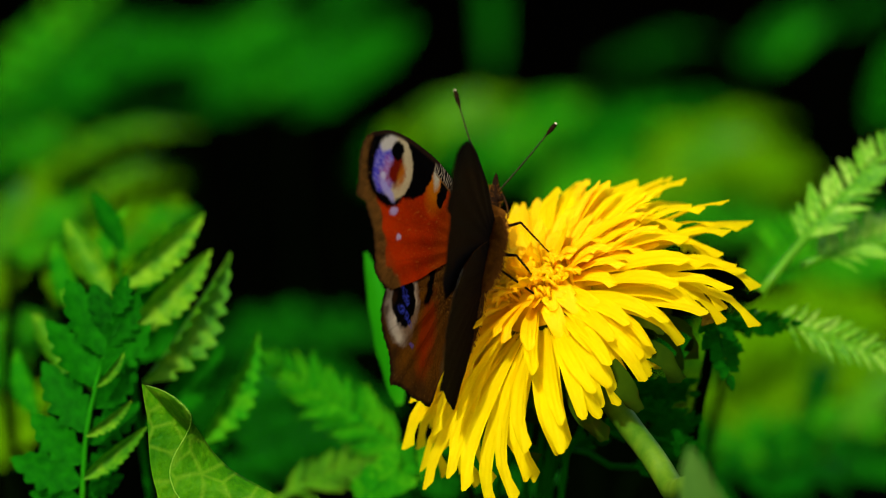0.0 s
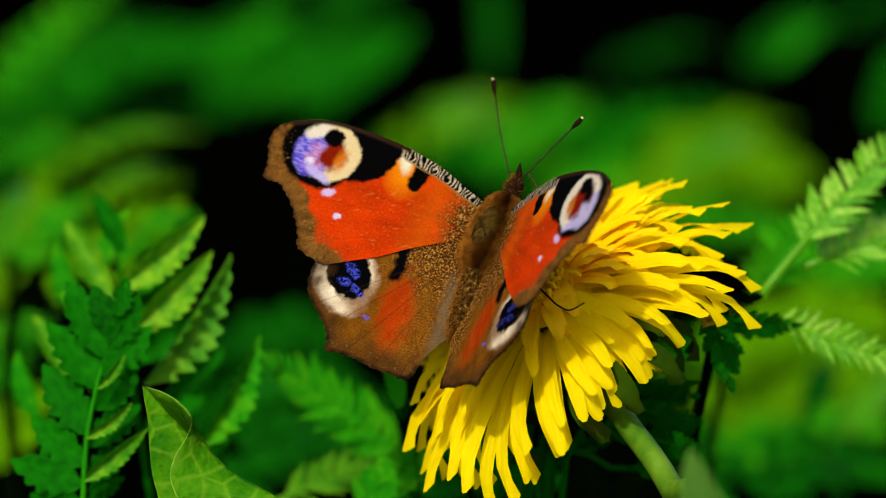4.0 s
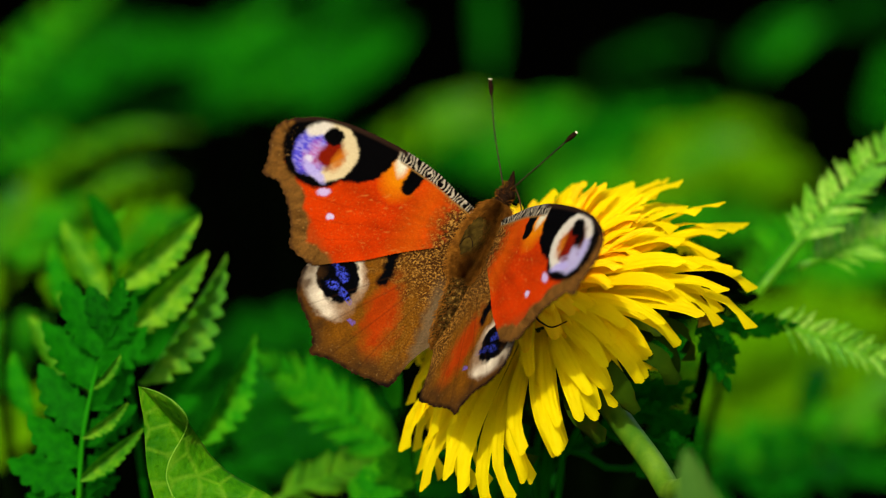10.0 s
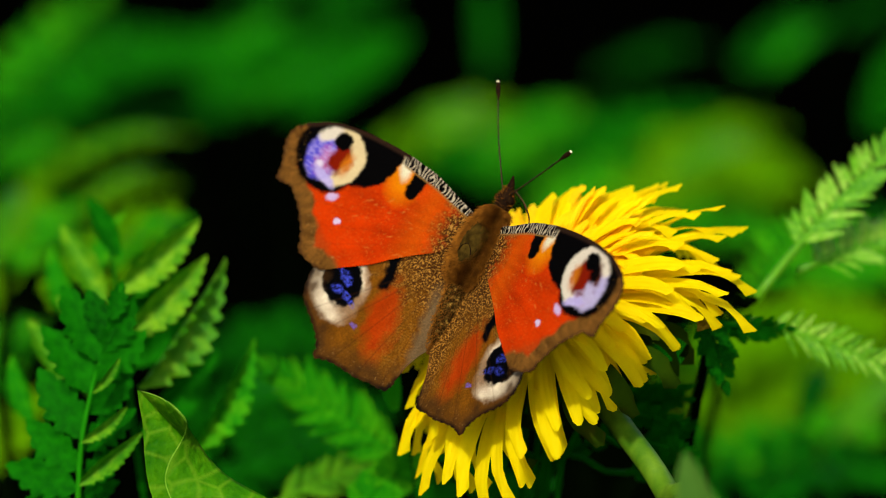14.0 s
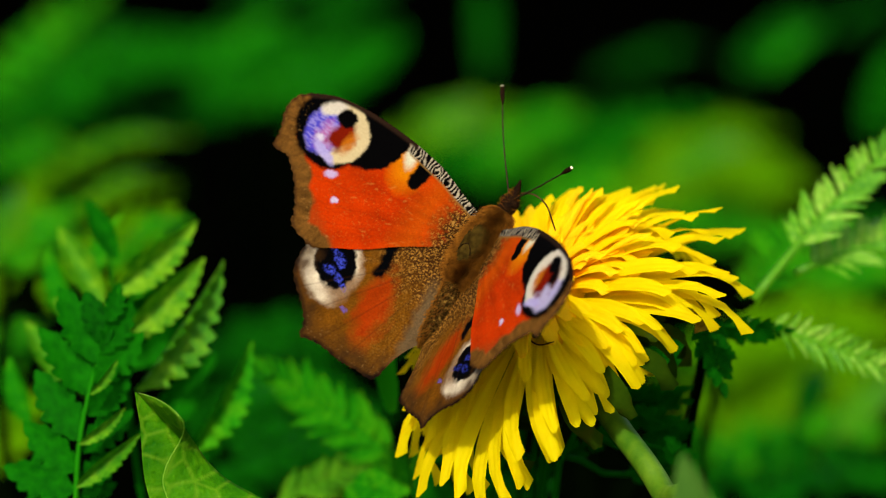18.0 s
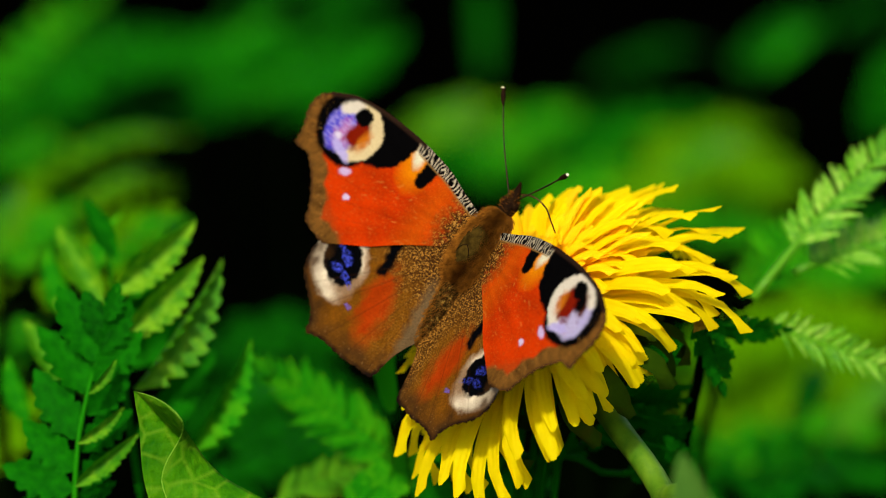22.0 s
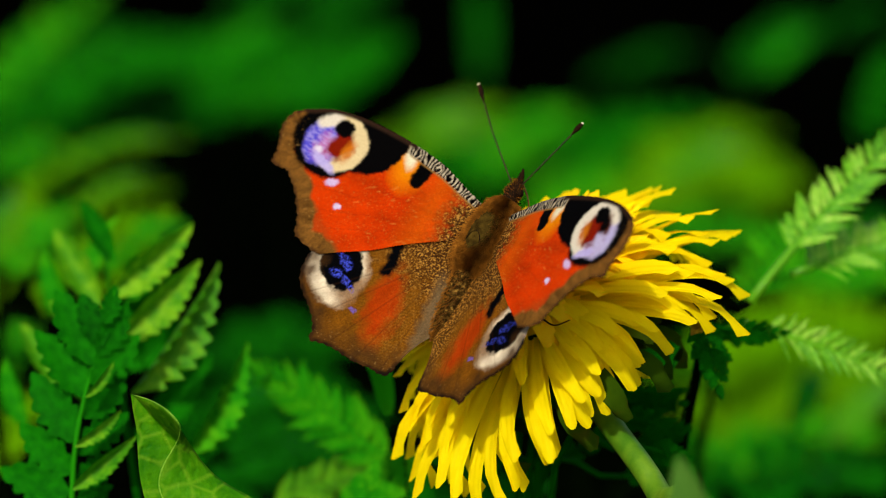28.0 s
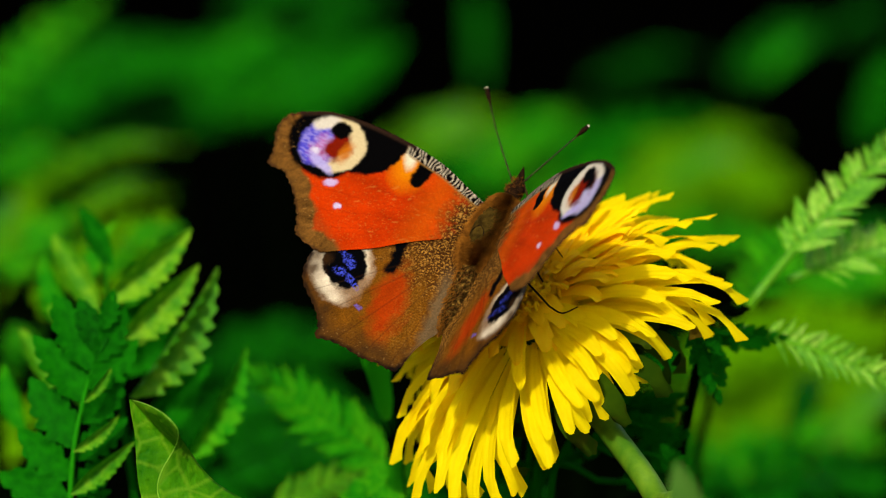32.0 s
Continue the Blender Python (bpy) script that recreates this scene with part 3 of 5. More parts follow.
pinnate_leaf("tansy_leaf", COMBED, (47.7, -2.4, -34), (70.4, 3.2, -46), (-0.3, 0.6, 0.8), 18, 6.0, FROND, FERN, 0.5, 0.12, 12, 60, 0.05, 33, stalked=False)
pinnate_leaf("tansy_leaf", COMBED, (45.3, -7.4, -80), (54.0, 5.2, -92), (-0.3, 0.6, 0.7), 9, 6.0, FROND, LEAF, 0.5, 0.12, 12, 60, 0.05, 35)
# shade under the flower: deep green colour, and faces turned from the sun
pinnate_leaf("tansy_leaf", "small lobed leaf coloured dark for the shade under the flower head", (34.0, -7.9, -14), (36.2, -16.7, -12), (0.4, -0.5, 0.75), 6, 3.6, LOBED, LEAF_DEEP, 0.3, 0.1, 10, 50, 0.02, 34, stalked=False)
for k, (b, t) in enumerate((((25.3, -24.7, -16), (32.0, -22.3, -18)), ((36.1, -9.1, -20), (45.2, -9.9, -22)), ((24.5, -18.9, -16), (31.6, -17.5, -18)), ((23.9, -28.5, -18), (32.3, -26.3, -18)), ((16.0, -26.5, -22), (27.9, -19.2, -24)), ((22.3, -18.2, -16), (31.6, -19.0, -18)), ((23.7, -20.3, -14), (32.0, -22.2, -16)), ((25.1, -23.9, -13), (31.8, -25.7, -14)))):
    pinnate_leaf("tansy_leaf", "lobed tansy leaf coloured dark for the shade of the flower", b, t, (0.4, -0.5, 0.75), 7, 2.9, LOBED, LEAF_DEEP, 0.4, 0.1, 10, 52, 0.05, 40 + k, stalked=k != 1)
pinnate_leaf("tansy_leaf", TANSY, (-5.3, -28.8, -46), (-25.0, -15.8, -56), (-0.1, 0.5, 0.8), 15, 6.4, FROND, LEAF, 0.4, 0.08, 12, 52, 0.05, 51)
pinnate_leaf("tansy_leaf", TANSY, (-23.7, -35.0, -48), (-4.3, -28.1, -56), (0.0, 0.7, 0.7), 14, 5.0, FROND, LEAF_PALE, 0.5, 0.1, 12, 52, 0.05, 52)
pinnate_leaf("tansy_leaf", TANSY, (-12.3, -34.5, -30), (-3.3, -28.0, -34), (0.0, 0.5, 0.8), 7, 5.0, LOBED, LEAF, 0.5, 0.1, 12, 52, 0.05, 53)
broad_leaf("grass_blade", "green blade of grass beside the butterfly", (-6.2, -20.8, -25), (-10.8, -0.7, -28), (0.3, 0.2, 1), 3.5, LEAF, 0.02, 0.03, 0.2, 54, stalked=False)
broad_leaf("broad_leaf", "grey-green pointed leaf beside the flower stem", (30.2, -36.5, 64), (26.2, -21.5, 62), (-0.4, 0.3, 0.9), 5.5, LEAF_GREY, 0.05, 0.06, 0.3, 55)


def curled_leaf():
    """A leaf whose edge rolls over towards the viewer and lies across its own face."""
    leaf = thing("curled_leaf", "yellow-green leaf with a rolled edge and brown specks", "leaf")
    leaf.location = spot(*(-37.4, -16.8, 8))
    # down the leaf: depth below the tip, left edge, right fold, rolled rim, how far the rim stands forward
    keys = ((0, 0.0, 0.15, 0.2, 0.0), (0.6, 0.12, 2.9, 2.95, 4.6), (1.6, 0.25, 5.0, 5.05, 8.0), (3.0, 0.5, 6.35, 6.4, 8.4), (4.2, 0.7, 6.7, 6.55, 6.8),
            (5.8, 0.8, 7.4, 5.9, 4.8), (8.4, 0.95, 9.1, 4.4, 4.4), (10.5, 1.2, 11.4, 3.8, 4.2), (12.3, 1.6, 14.8, 4.2, 4.2), (13.4, 1.9, 16.7, 4.8, 4.2), (17, 2.4, 21, 7.5, 4.0), (24, 3.0, 25, 12, 3.5))
    n = 72
    first = bend([(q[0], q[1], q[2]) for q in keys], n)
    second = bend([(q[0], q[3], q[4]) for q in keys], n)
    bm, rows_ = bmesh.new(), []
    for (d, left, fold), (_, rim, ahead) in zip(first, second):
        row = []
        crease = min(0.15 + 0.95 * d, fold)
        # above, the blade rises steeply from its crease to the rim; below, it turns back over itself
        turned = max(0.0, min(1, (d - 4.2) / 2.5))
        edge_z = ahead * (1 - turned) + (0.9 * (fold - crease) + 0.4) * turned
        for j in range(9):
            v = j / 8
            row.append((left + (crease - left) * v, -d, -0.5 * math.sin(math.pi * v) * min(1, d / 4) + 0.06 * math.sin(9 * v + 0.8 * d)))
        for j in range(1, 9):
            v = j / 8
            row.append((crease + (fold - crease) * v, -d, edge_z * v ** 0.8))
        for j in range(1, 12):
            v = j / 11
            over = math.sin(math.pi / 2 * v)
            row.append((fold + (rim - fold) * v + 0.12 * math.sin(math.pi * v) * turned, -d, edge_z + (ahead - edge_z) * over + 0.12 * math.sin(6 * v + d * 0.9) * turned * v * (1 - v) * 4))
        rows_.append([(RIGHT * px + RISE * py + NEAR * pz) * MM for px, py, pz in row])
    sheet(bm, rows_)
    bmesh.ops.remove_doubles(bm, verts=bm.verts, dist=0.00001)
    part("blade", smooth(bm), LEAF_CURL, leaf)
    edge = [Vector(r[-1]) for r in rows_[1:]]
    part("rim", tube(bmesh.new(), edge, [0.045 * MM] * len(edge), 6), RIM, leaf, "pale thickened leaf edge")


curled_leaf()

# ---- soft foliage further off ----
FAR = "broad soft green meadow leaf among tansy plants"
SPRAY = "feathery green tansy leaf deep in the meadow"
for k, (kind, b, t, f, w, m) in enumerate((
        ("leaf", (44.5, -23.0, -300), (66.0, -29.0, -320), (-0.1, 0.6, 0.8), 13.0, LEAF_MID),
        ("spray", (44.0, -31.0, -310), (70.0, -24.0, -330), (0.0, 0.6, 0.8), 9.0, LEAF_OLIVE),
        ("leaf", (50.0, -43.0, -300), (80.0, -46.0, -320), (-0.1, 0.6, 0.8), 13.0, LEAF),
        ("leaf", (22.8, 22.0, -620), (65.9, 24.1, -640), (-0.1, 0.6, 0.8), 25.1, LEAF_MID),
        ("leaf", (40.5, 14.4, -560), (104.2, 17.9, -580), (-0.1, 0.6, 0.8), 30.1, LEAF_OLIVE),
        ("spray", (29.4, 22.3, -560), (68.7, 36.5, -580), (-0.1, 0.6, 0.8), 17.4, LEAF_MID),
        ("spray", (24.2, 6.0, -480), (51.5, 21.0, -500), (-0.1, 0.6, 0.8), 18.9, LEAF),
        ("spray", (54.5, 25.4, -500), (90.5, 32.8, -520), (-0.1, 0.6, 0.8), 11.9, LEAF_OLIVE),
        ("leaf", (37.6, 4.2, -420), (87.3, 15.5, -440), (-0.1, 0.6, 0.8), 17.7, LEAF_OLIVE),
        ("leaf", (46.8, 14.1, -440), (87.8, 20.1, -460), (-0.1, 0.6, 0.8), 12.5, LEAF_OLIVE),
        ("spray", (-25.9, 17.6, -560), (9.0, 27.6, -580), (-0.1, 0.6, 0.8), 17.4, LEAF_MID),
        ("leaf", (2.6, 22.7, -580), (37.2, 29.8, -600), (-0.1, 0.6, 0.8), 14.5, LEAF_MID),
        ("leaf", (60.8, -38.0, -420), (113.7, -36.1, -440), (-0.1, 0.6, 0.8), 20.4, LEAF_OLIVE),
        ("leaf", (65.0, -25.0, -440), (116.3, -22.7, -460), (-0.1, 0.6, 0.8), 18.1, LEAF_OLIVE),
        ("leaf", (-114.2, 16.2, -480), (-83.9, 28.4, -500), (-0.1, 0.6, 0.8), 16.0, LEAF_MID),
        ("leaf", (-109.6, -2.6, -420), (-87.0, 5.7, -440), (-0.1, 0.6, 0.8), 15.0, LEAF),
        ("spray", (-107.4, 32.7, -382), (-79.8, 62.0, -408), (0.0, 0.6, 0.8), 13.2, LEAF),
        ("spray", (-121.7, 26.1, -470), (-54.0, 52.0, -496), (-0.2, 0.6, 0.7), 22.3, LEAF_MID),
        ("spray", (-70.1, 37.2, -557), (-36.3, 61.7, -583), (-0.1, 0.6, 0.8), 17.8, LEAF_MID),
        ("spray", (-47.1, 37.4, -540), (-16.6, 55.9, -566), (0.2, 0.6, 0.7), 16.6, LEAF_MID),
        ("spray", (-36.6, 63.8, -592), (-15.7, 78.8, -618), (-0.1, 0.6, 0.8), 16.1, LEAF_DEEP),
        ("leaf", (-60.4, 49.5, -504), (-40.5, 61.6, -530), (-0.1, 0.6, 0.8), 5.4, LEAF),
        ("leaf", (-49.0, 38.3, -487), (-27.7, 46.9, -513), (-0.1, 0.6, 0.8), 5.3, LEAF),
        ("spray", (-88.6, 30.2, -487), (-54.9, 39.4, -513), (-0.1, 0.6, 0.8), 9.1, LEAF_DEEP),
        ("leaf", (-96.5, 38.8, -400), (-74.6, 52.3, -426), (-0.1, 0.6, 0.8), 4.2, LEAF),
        ("leaf", (-3.2, 28.1, -400), (10.4, 34.5, -426), (-0.1, 0.6, 0.8), 4.8, LEAF_PALE),
        ("leaf", (54.5, 17.2, -330), (66.4, 22.9, -356), (-0.1, 0.6, 0.8), 3.8, LEAF_PALE),
        ("spray", (-77.7, 54.8, -574), (-27.0, 51.2, -600), (0.0, 0.6, 0.8), 24.8, LEAF_MID),
        ("spray", (-60.5, 71.6, -610), (-31.3, 83.6, -636), (-0.2, 0.6, 0.7), 16.3, LEAF_DEEP),
        ("spray", (-40.2, 38.2, -522), (-13.2, 59.6, -548), (0.1, 0.5, 0.8), 19.3, LEAF_MID),
        ("spray", (-110.3, 48.8, -522), (-71.0, 59.6, -548), (0.0, 0.6, 0.8), 15.0, LEAF_MID),
        ("spray", (-84.7, 12.6, -276), (-52.3, 24.3, -302), (-0.2, 0.6, 0.7), 8.4, LEAF_OLIVE),
        ("spray", (-79.4, 4.5, -250), (-53.9, 13.2, -276), (0.1, 0.5, 0.8), 7.2, LEAF_OLIVE),
        ("leaf", (-74.7, 18.6, -267), (-52.9, 22.3, -293), (0.0, 0.6, 0.8), 3.0, LEAF_PALE),
        ("leaf", (-68.7, 9.9, -241), (-51.0, 12.5, -267), (-0.2, 0.6, 0.7), 2.9, LEAF_PALE),
        ("spray", (-97.1, 15.6, -311), (-82.0, 24.8, -337), (0.1, 0.5, 0.8), 10.1, LEAF),
        ("spray", (-89.0, -12.6, -223), (-78.2, 12.1, -249), (0.0, 0.6, 0.8), 14.9, LEAF_OLIVE),
        ("spray", (-74.4, -3.8, -171), (-65.4, 8.2, -197), (-0.2, 0.6, 0.7), 11.0, LEAF),
        ("leaf", (-80.5, -2.9, -189), (-77.6, 10.5, -215), (0.1, 0.5, 0.8), 4.2, LEAF_PALE),
        ("spray", (-80.2, -25.2, -171), (-73.5, -12.0, -197), (0.0, 0.6, 0.8), 12.3, LEAF),
        ("spray", (-77.4, -38.4, -150), (-69.5, -25.2, -171), (-0.2, 0.6, 0.7), 14.5, LEAF_OLIVE),
        ("spray", (-60.9, -8.7, -110), (-44.0, 6.4, -130), (0.1, 0.5, 0.8), 11.1, LEAF_OLIVE),
        ("spray", (-50.3, -2.5, -100), (-40.5, 5.4, -120), (0.0, 0.6, 0.8), 7.2, LEAF),
        ("spray", (-13.8, 25.1, -487), (16.0, 38.6, -513), (-0.2, 0.6, 0.7), 18.5, LEAF_OLIVE),
        ("spray", (-6.4, 33.4, -470), (14.3, 29.8, -496), (0.1, 0.5, 0.8), 14.1, LEAF_PALE),
        ("spray", (-22.7, 22.3, -557), (35.0, 32.5, -583), (0.0, 0.6, 0.8), 24.4, LEAF_MID),
        ("spray", (11.8, 17.2, -540), (36.0, 39.9, -566), (-0.2, 0.6, 0.7), 19.6, LEAF),
        ("leaf", (13.5, 51.7, -610), (11.6, 81.9, -636), (0.1, 0.5, 0.8), 6.4, LEAF_DEEP),
        ("spray", (46.6, 52.5, -627), (80.5, 62.4, -653), (-0.2, 0.6, 0.7), 10.4, LEAF_DEEP),
        ("spray", (84.4, 51.6, -574), (111.2, 67.7, -600), (0.1, 0.5, 0.8), 14.4, LEAF_DEEP),
        ("leaf", (92.5, 52.2, -557), (107.8, 61.7, -583), (0.0, 0.6, 0.8), 5.9, LEAF),
        ("spray", (115.3, 63.8, -592), (136.6, 73.8, -618), (-0.2, 0.6, 0.7), 11.0, LEAF_DEEP),
        ("spray", (116.7, 32.1, -522), (127.6, 58.0, -548), (0.1, 0.5, 0.8), 10.8, LEAF_MID),
        ("spray", (27.3, 31.2, -540), (86.9, 37.6, -566), (0.0, 0.6, 0.8), 10.9, LEAF_MID),
        ("spray", (34.7, 6.6, -382), (78.7, 21.0, -408), (-0.2, 0.6, 0.7), 18.3, LEAF_OLIVE),
        ("spray", (39.4, 12.1, -400), (81.8, 10.4, -426), (0.1, 0.5, 0.8), 16.9, LEAF_OLIVE),
        ("leaf", (50.4, 16.7, -363), (73.1, 23.1, -389), (0.0, 0.6, 0.8), 6.8, LEAF_PALE),
        ("spray", (32.0, 1.4, -347), (82.0, 2.7, -373), (-0.2, 0.6, 0.7), 15.8, LEAF),
        ("spray", (51.9, -22.6, -276), (96.2, -14.0, -302), (0.1, 0.5, 0.8), 19.2, LEAF_OLIVE),
        ("spray", (49.6, -33.2, -259), (94.1, -25.3, -285), (0.0, 0.6, 0.8), 18.8, LEAF_OLIVE),
        ("spray", (50.2, -37.9, -223), (89.4, -36.0, -249), (-0.2, 0.6, 0.7), 13.4, LEAF),
        ("spray", (61.5, -17.8, -311), (95.7, -24.5, -337), (0.1, 0.5, 0.8), 15.2, LEAF_PALE),
        ("leaf", (71.5, -33.8, -206), (87.2, -26.6, -232), (0.0, 0.6, 0.8), 6.2, LEAF_PALE),
        ("leaf", (49.4, -21.6, -241), (71.5, -16.8, -267), (-0.2, 0.6, 0.7), 7.9, LEAF_OLIVE),
        ("leaf", (61.4, -29.6, -171), (67.6, -22.3, -197), (0.1, 0.5, 0.8), 4.8, LEAF_DEEP),
        ("spray", (39.7, -40.0, -160), (83.1, -39.7, -184), (0.0, 0.6, 0.8), 14.8, LEAF_DEEP),
        ("leaf", (53.2, -41.5, -140), (70.3, -39.1, -160), (-0.2, 0.6, 0.7), 3.3, LEAF_MID),
        ("spray", (69.4, -4.6, -293), (98.4, -2.3, -319), (0.1, 0.5, 0.8), 19.7, LEAF),
        ("spray", (87.5, 1.4, -330), (103.0, 6.5, -356), (0.0, 0.6, 0.8), 10.4, LEAF_MID),
        ("spray", (-56.4, -24.4, -293), (-10.2, -19.2, -319), (-0.2, 0.6, 0.7), 16.5, LEAF_DEEP),
        ("spray", (-47.9, -34.7, -223), (-13.6, -30.6, -249), (0.1, 0.5, 0.8), 19.3, LEAF_DEEP),
        ("leaf", (-40.5, -29.2, -206), (-28.2, -26.6, -232), (0.0, 0.6, 0.8), 6.2, LEAF_MID),
        ("spray", (-37.3, -38.7, -140), (-6.1, -36.2, -160), (-0.2, 0.6, 0.7), 15.5, LEAF_DEEP),
        ("spray", (-32.5, -32.0, -120), (-20.7, -29.5, -140), (0.1, 0.5, 0.8), 7.5, LEAF_DEEP),
        ("spray", (-11.7, -34.9, -70), (14.9, -34.6, -90), (0.0, 0.6, 0.8), 12.5, LEAF_DEEP))):
    if kind == "leaf":
        broad_leaf("meadow_leaf", FAR, b, t, f, w, m, seed=100 + k, group="meadow leaves")
    else:
        pinnate_leaf("tansy_leaf", SPRAY, b, t, f, 8, w * 0.62, LOBED, m, 0.8, 0.05, 10, 55, 0.1, 100 + k, group="far tansy leaves")

# ---- butterfly ----
def hexa(r, g, b):
    """Pigment from its everyday 0 to 255 shade."""
    return np.array([((c / 255) / 12.92 if c <= 10 else ((c / 255 + 0.055) / 1.055) ** 2.4) for c in (r, g, b)])


class Grain:
    """Smooth two-dimensional noise for pigment patterns."""

    def __init__(self, seed):
        self.table = np.random.RandomState(seed).rand(256, 256)

    def at(self, x, y):
        xi, yi = np.floor(x).astype(int), np.floor(y).astype(int)
        fx, fy = x - xi, y - yi
        fx, fy = fx * fx * (3 - 2 * fx), fy * fy * (3 - 2 * fy)
        g = lambda a, b: self.table[a % 256, b % 256]
        return (g(xi, yi) * (1 - fx) + g(xi + 1, yi) * fx) * (1 - fy) + (g(xi, yi + 1) * (1 - fx) + g(xi + 1, yi + 1) * fx) * fy


GRAIN = Grain(5)


def soft(d, width):
    """1 inside, 0 outside, over a soft edge."""
    return np.clip(0.5 - d / width, 0, 1)


def blend(col, mask, pigment):
    return col + (np.asarray(pigment) - col) * mask[:, None]


def to_curve(x, y, pts):
    """Distance to an open line of points, and how far along it."""
    best, along, run = np.full(x.shape, 1e9), np.zeros(x.shape), 0.0
    for (ax, ay), (bx, by) in zip(pts, pts[1:]):
        dx, dy = bx - ax, by - ay
        n = math.hypot(dx, dy) + 1e-9
        t = np.clip(((x - ax) * dx + (y - ay) * dy) / (n * n), 0, 1)
        d = np.hypot(x - ax - t * dx, y - ay - t * dy)
        along = np.where(d < best, run + t * n, along)
        best = np.minimum(best, d)
        run += n
    return best, along


def inside(x, y, pts):
    hit = np.zeros(x.shape, bool)
    for (ax, ay), (bx, by) in zip(pts, pts[1:] + pts[:1]):
        hit ^= ((ay > y) != (by > y)) & (x < (bx - ax) * (y - ay) / (by - ay + 1e-12) + ax)
    return hit


def signed(x, y, pts):
    d, _ = to_curve(x, y, pts + pts[:1])
    return np.where(inside(x, y, pts), -d, d)


def oval(x, y, cx, cy, ra, rb, turn=0.0):
    """Below 1 inside an oval."""
    c, s = math.cos(radians(turn)), math.sin(radians(turn))
    px, py = (x - cx) * c + (y - cy) * s, -(x - cx) * s + (y - cy) * c
    return np.hypot(px / ra, py / rb)


FORE_COSTA = [(0.2, 4.2), (0.9, 5.4), (3.7, 6.4), (7.3, 7.7), (10.4, 8.3), (12.5, 8.6), (15.9, 8.8), (19.2, 8.8), (22.3, 8.5), (24.6, 8.0), (27.2, 6.8)]
FORE_OUTER = [(27.2, 6.8), (28.6, 5.6), (29.1, 4.2), (29.0, 2.6), (28.4, 1.2), (28.1, -0.2), (28.0, -1.4), (26.9, -1.6), (25.8, -1.5), (24.7, -2.3), (23.5, -3.4),
              (22.1, -5.2), (21.3, -6.4), (20.6, -8.2), (19.7, -8.8), (17.5, -9.4), (16.3, -9.4)]
FORE_BACK = [(16.3, -9.4), (13.8, -7.9), (10.7, -6.1), (7.8, -3.9), (4.8, -1.9), (2.0, -0.2), (0.2, 1.0)]
HIND_FRONT = [(-0.2, 1.2), (1.4, 2.5), (6.4, 0.4), (12.6, -3.2), (16.6, -7.0), (17.7, -10.0)]
HIND_OUTER = [(17.7, -10.0), (17.6, -12.0), (16.9, -13.6), (15.7, -14.8), (14.3, -15.9), (13.2, -17.0), (12.5, -18.2), (12.1, -19.6), (11.0, -19.4), (9.4, -19.2), (7.8, -19.3),
              (5.7, -19.5), (3.7, -19.3), (2.4, -19.4), (1.2, -19.1), (0.7, -17.4)]
HIND_INNER = [(0.7, -17.4), (0.3, -15.6), (-0.5, -13.7), (-1.4, -12.0), (-1.6, -8.8), (-1.2, -5.8), (-0.6, -2.7), (-0.2, 1.2)]


def rounded(pts, n=7):
    return [(p.x, p.y) for p in bend([(*q, 0) for q in pts], n * (len(pts) - 1))]


def scalloped(pts):
    """A wing edge with its small waves and nicks."""
    line = rounded(pts, 10)
    return [line[0]] + [(x + 0.12 * math.sin(k * 0.9) + 0.10 * math.sin(k * 2.7 + 1), y + 0.12 * math.cos(k * 0.9 + 0.4) * 0.7 + 0.08 * math.sin(k * 3.1))
                        for k, (x, y) in enumerate(line[1:-1])] + [line[-1]]


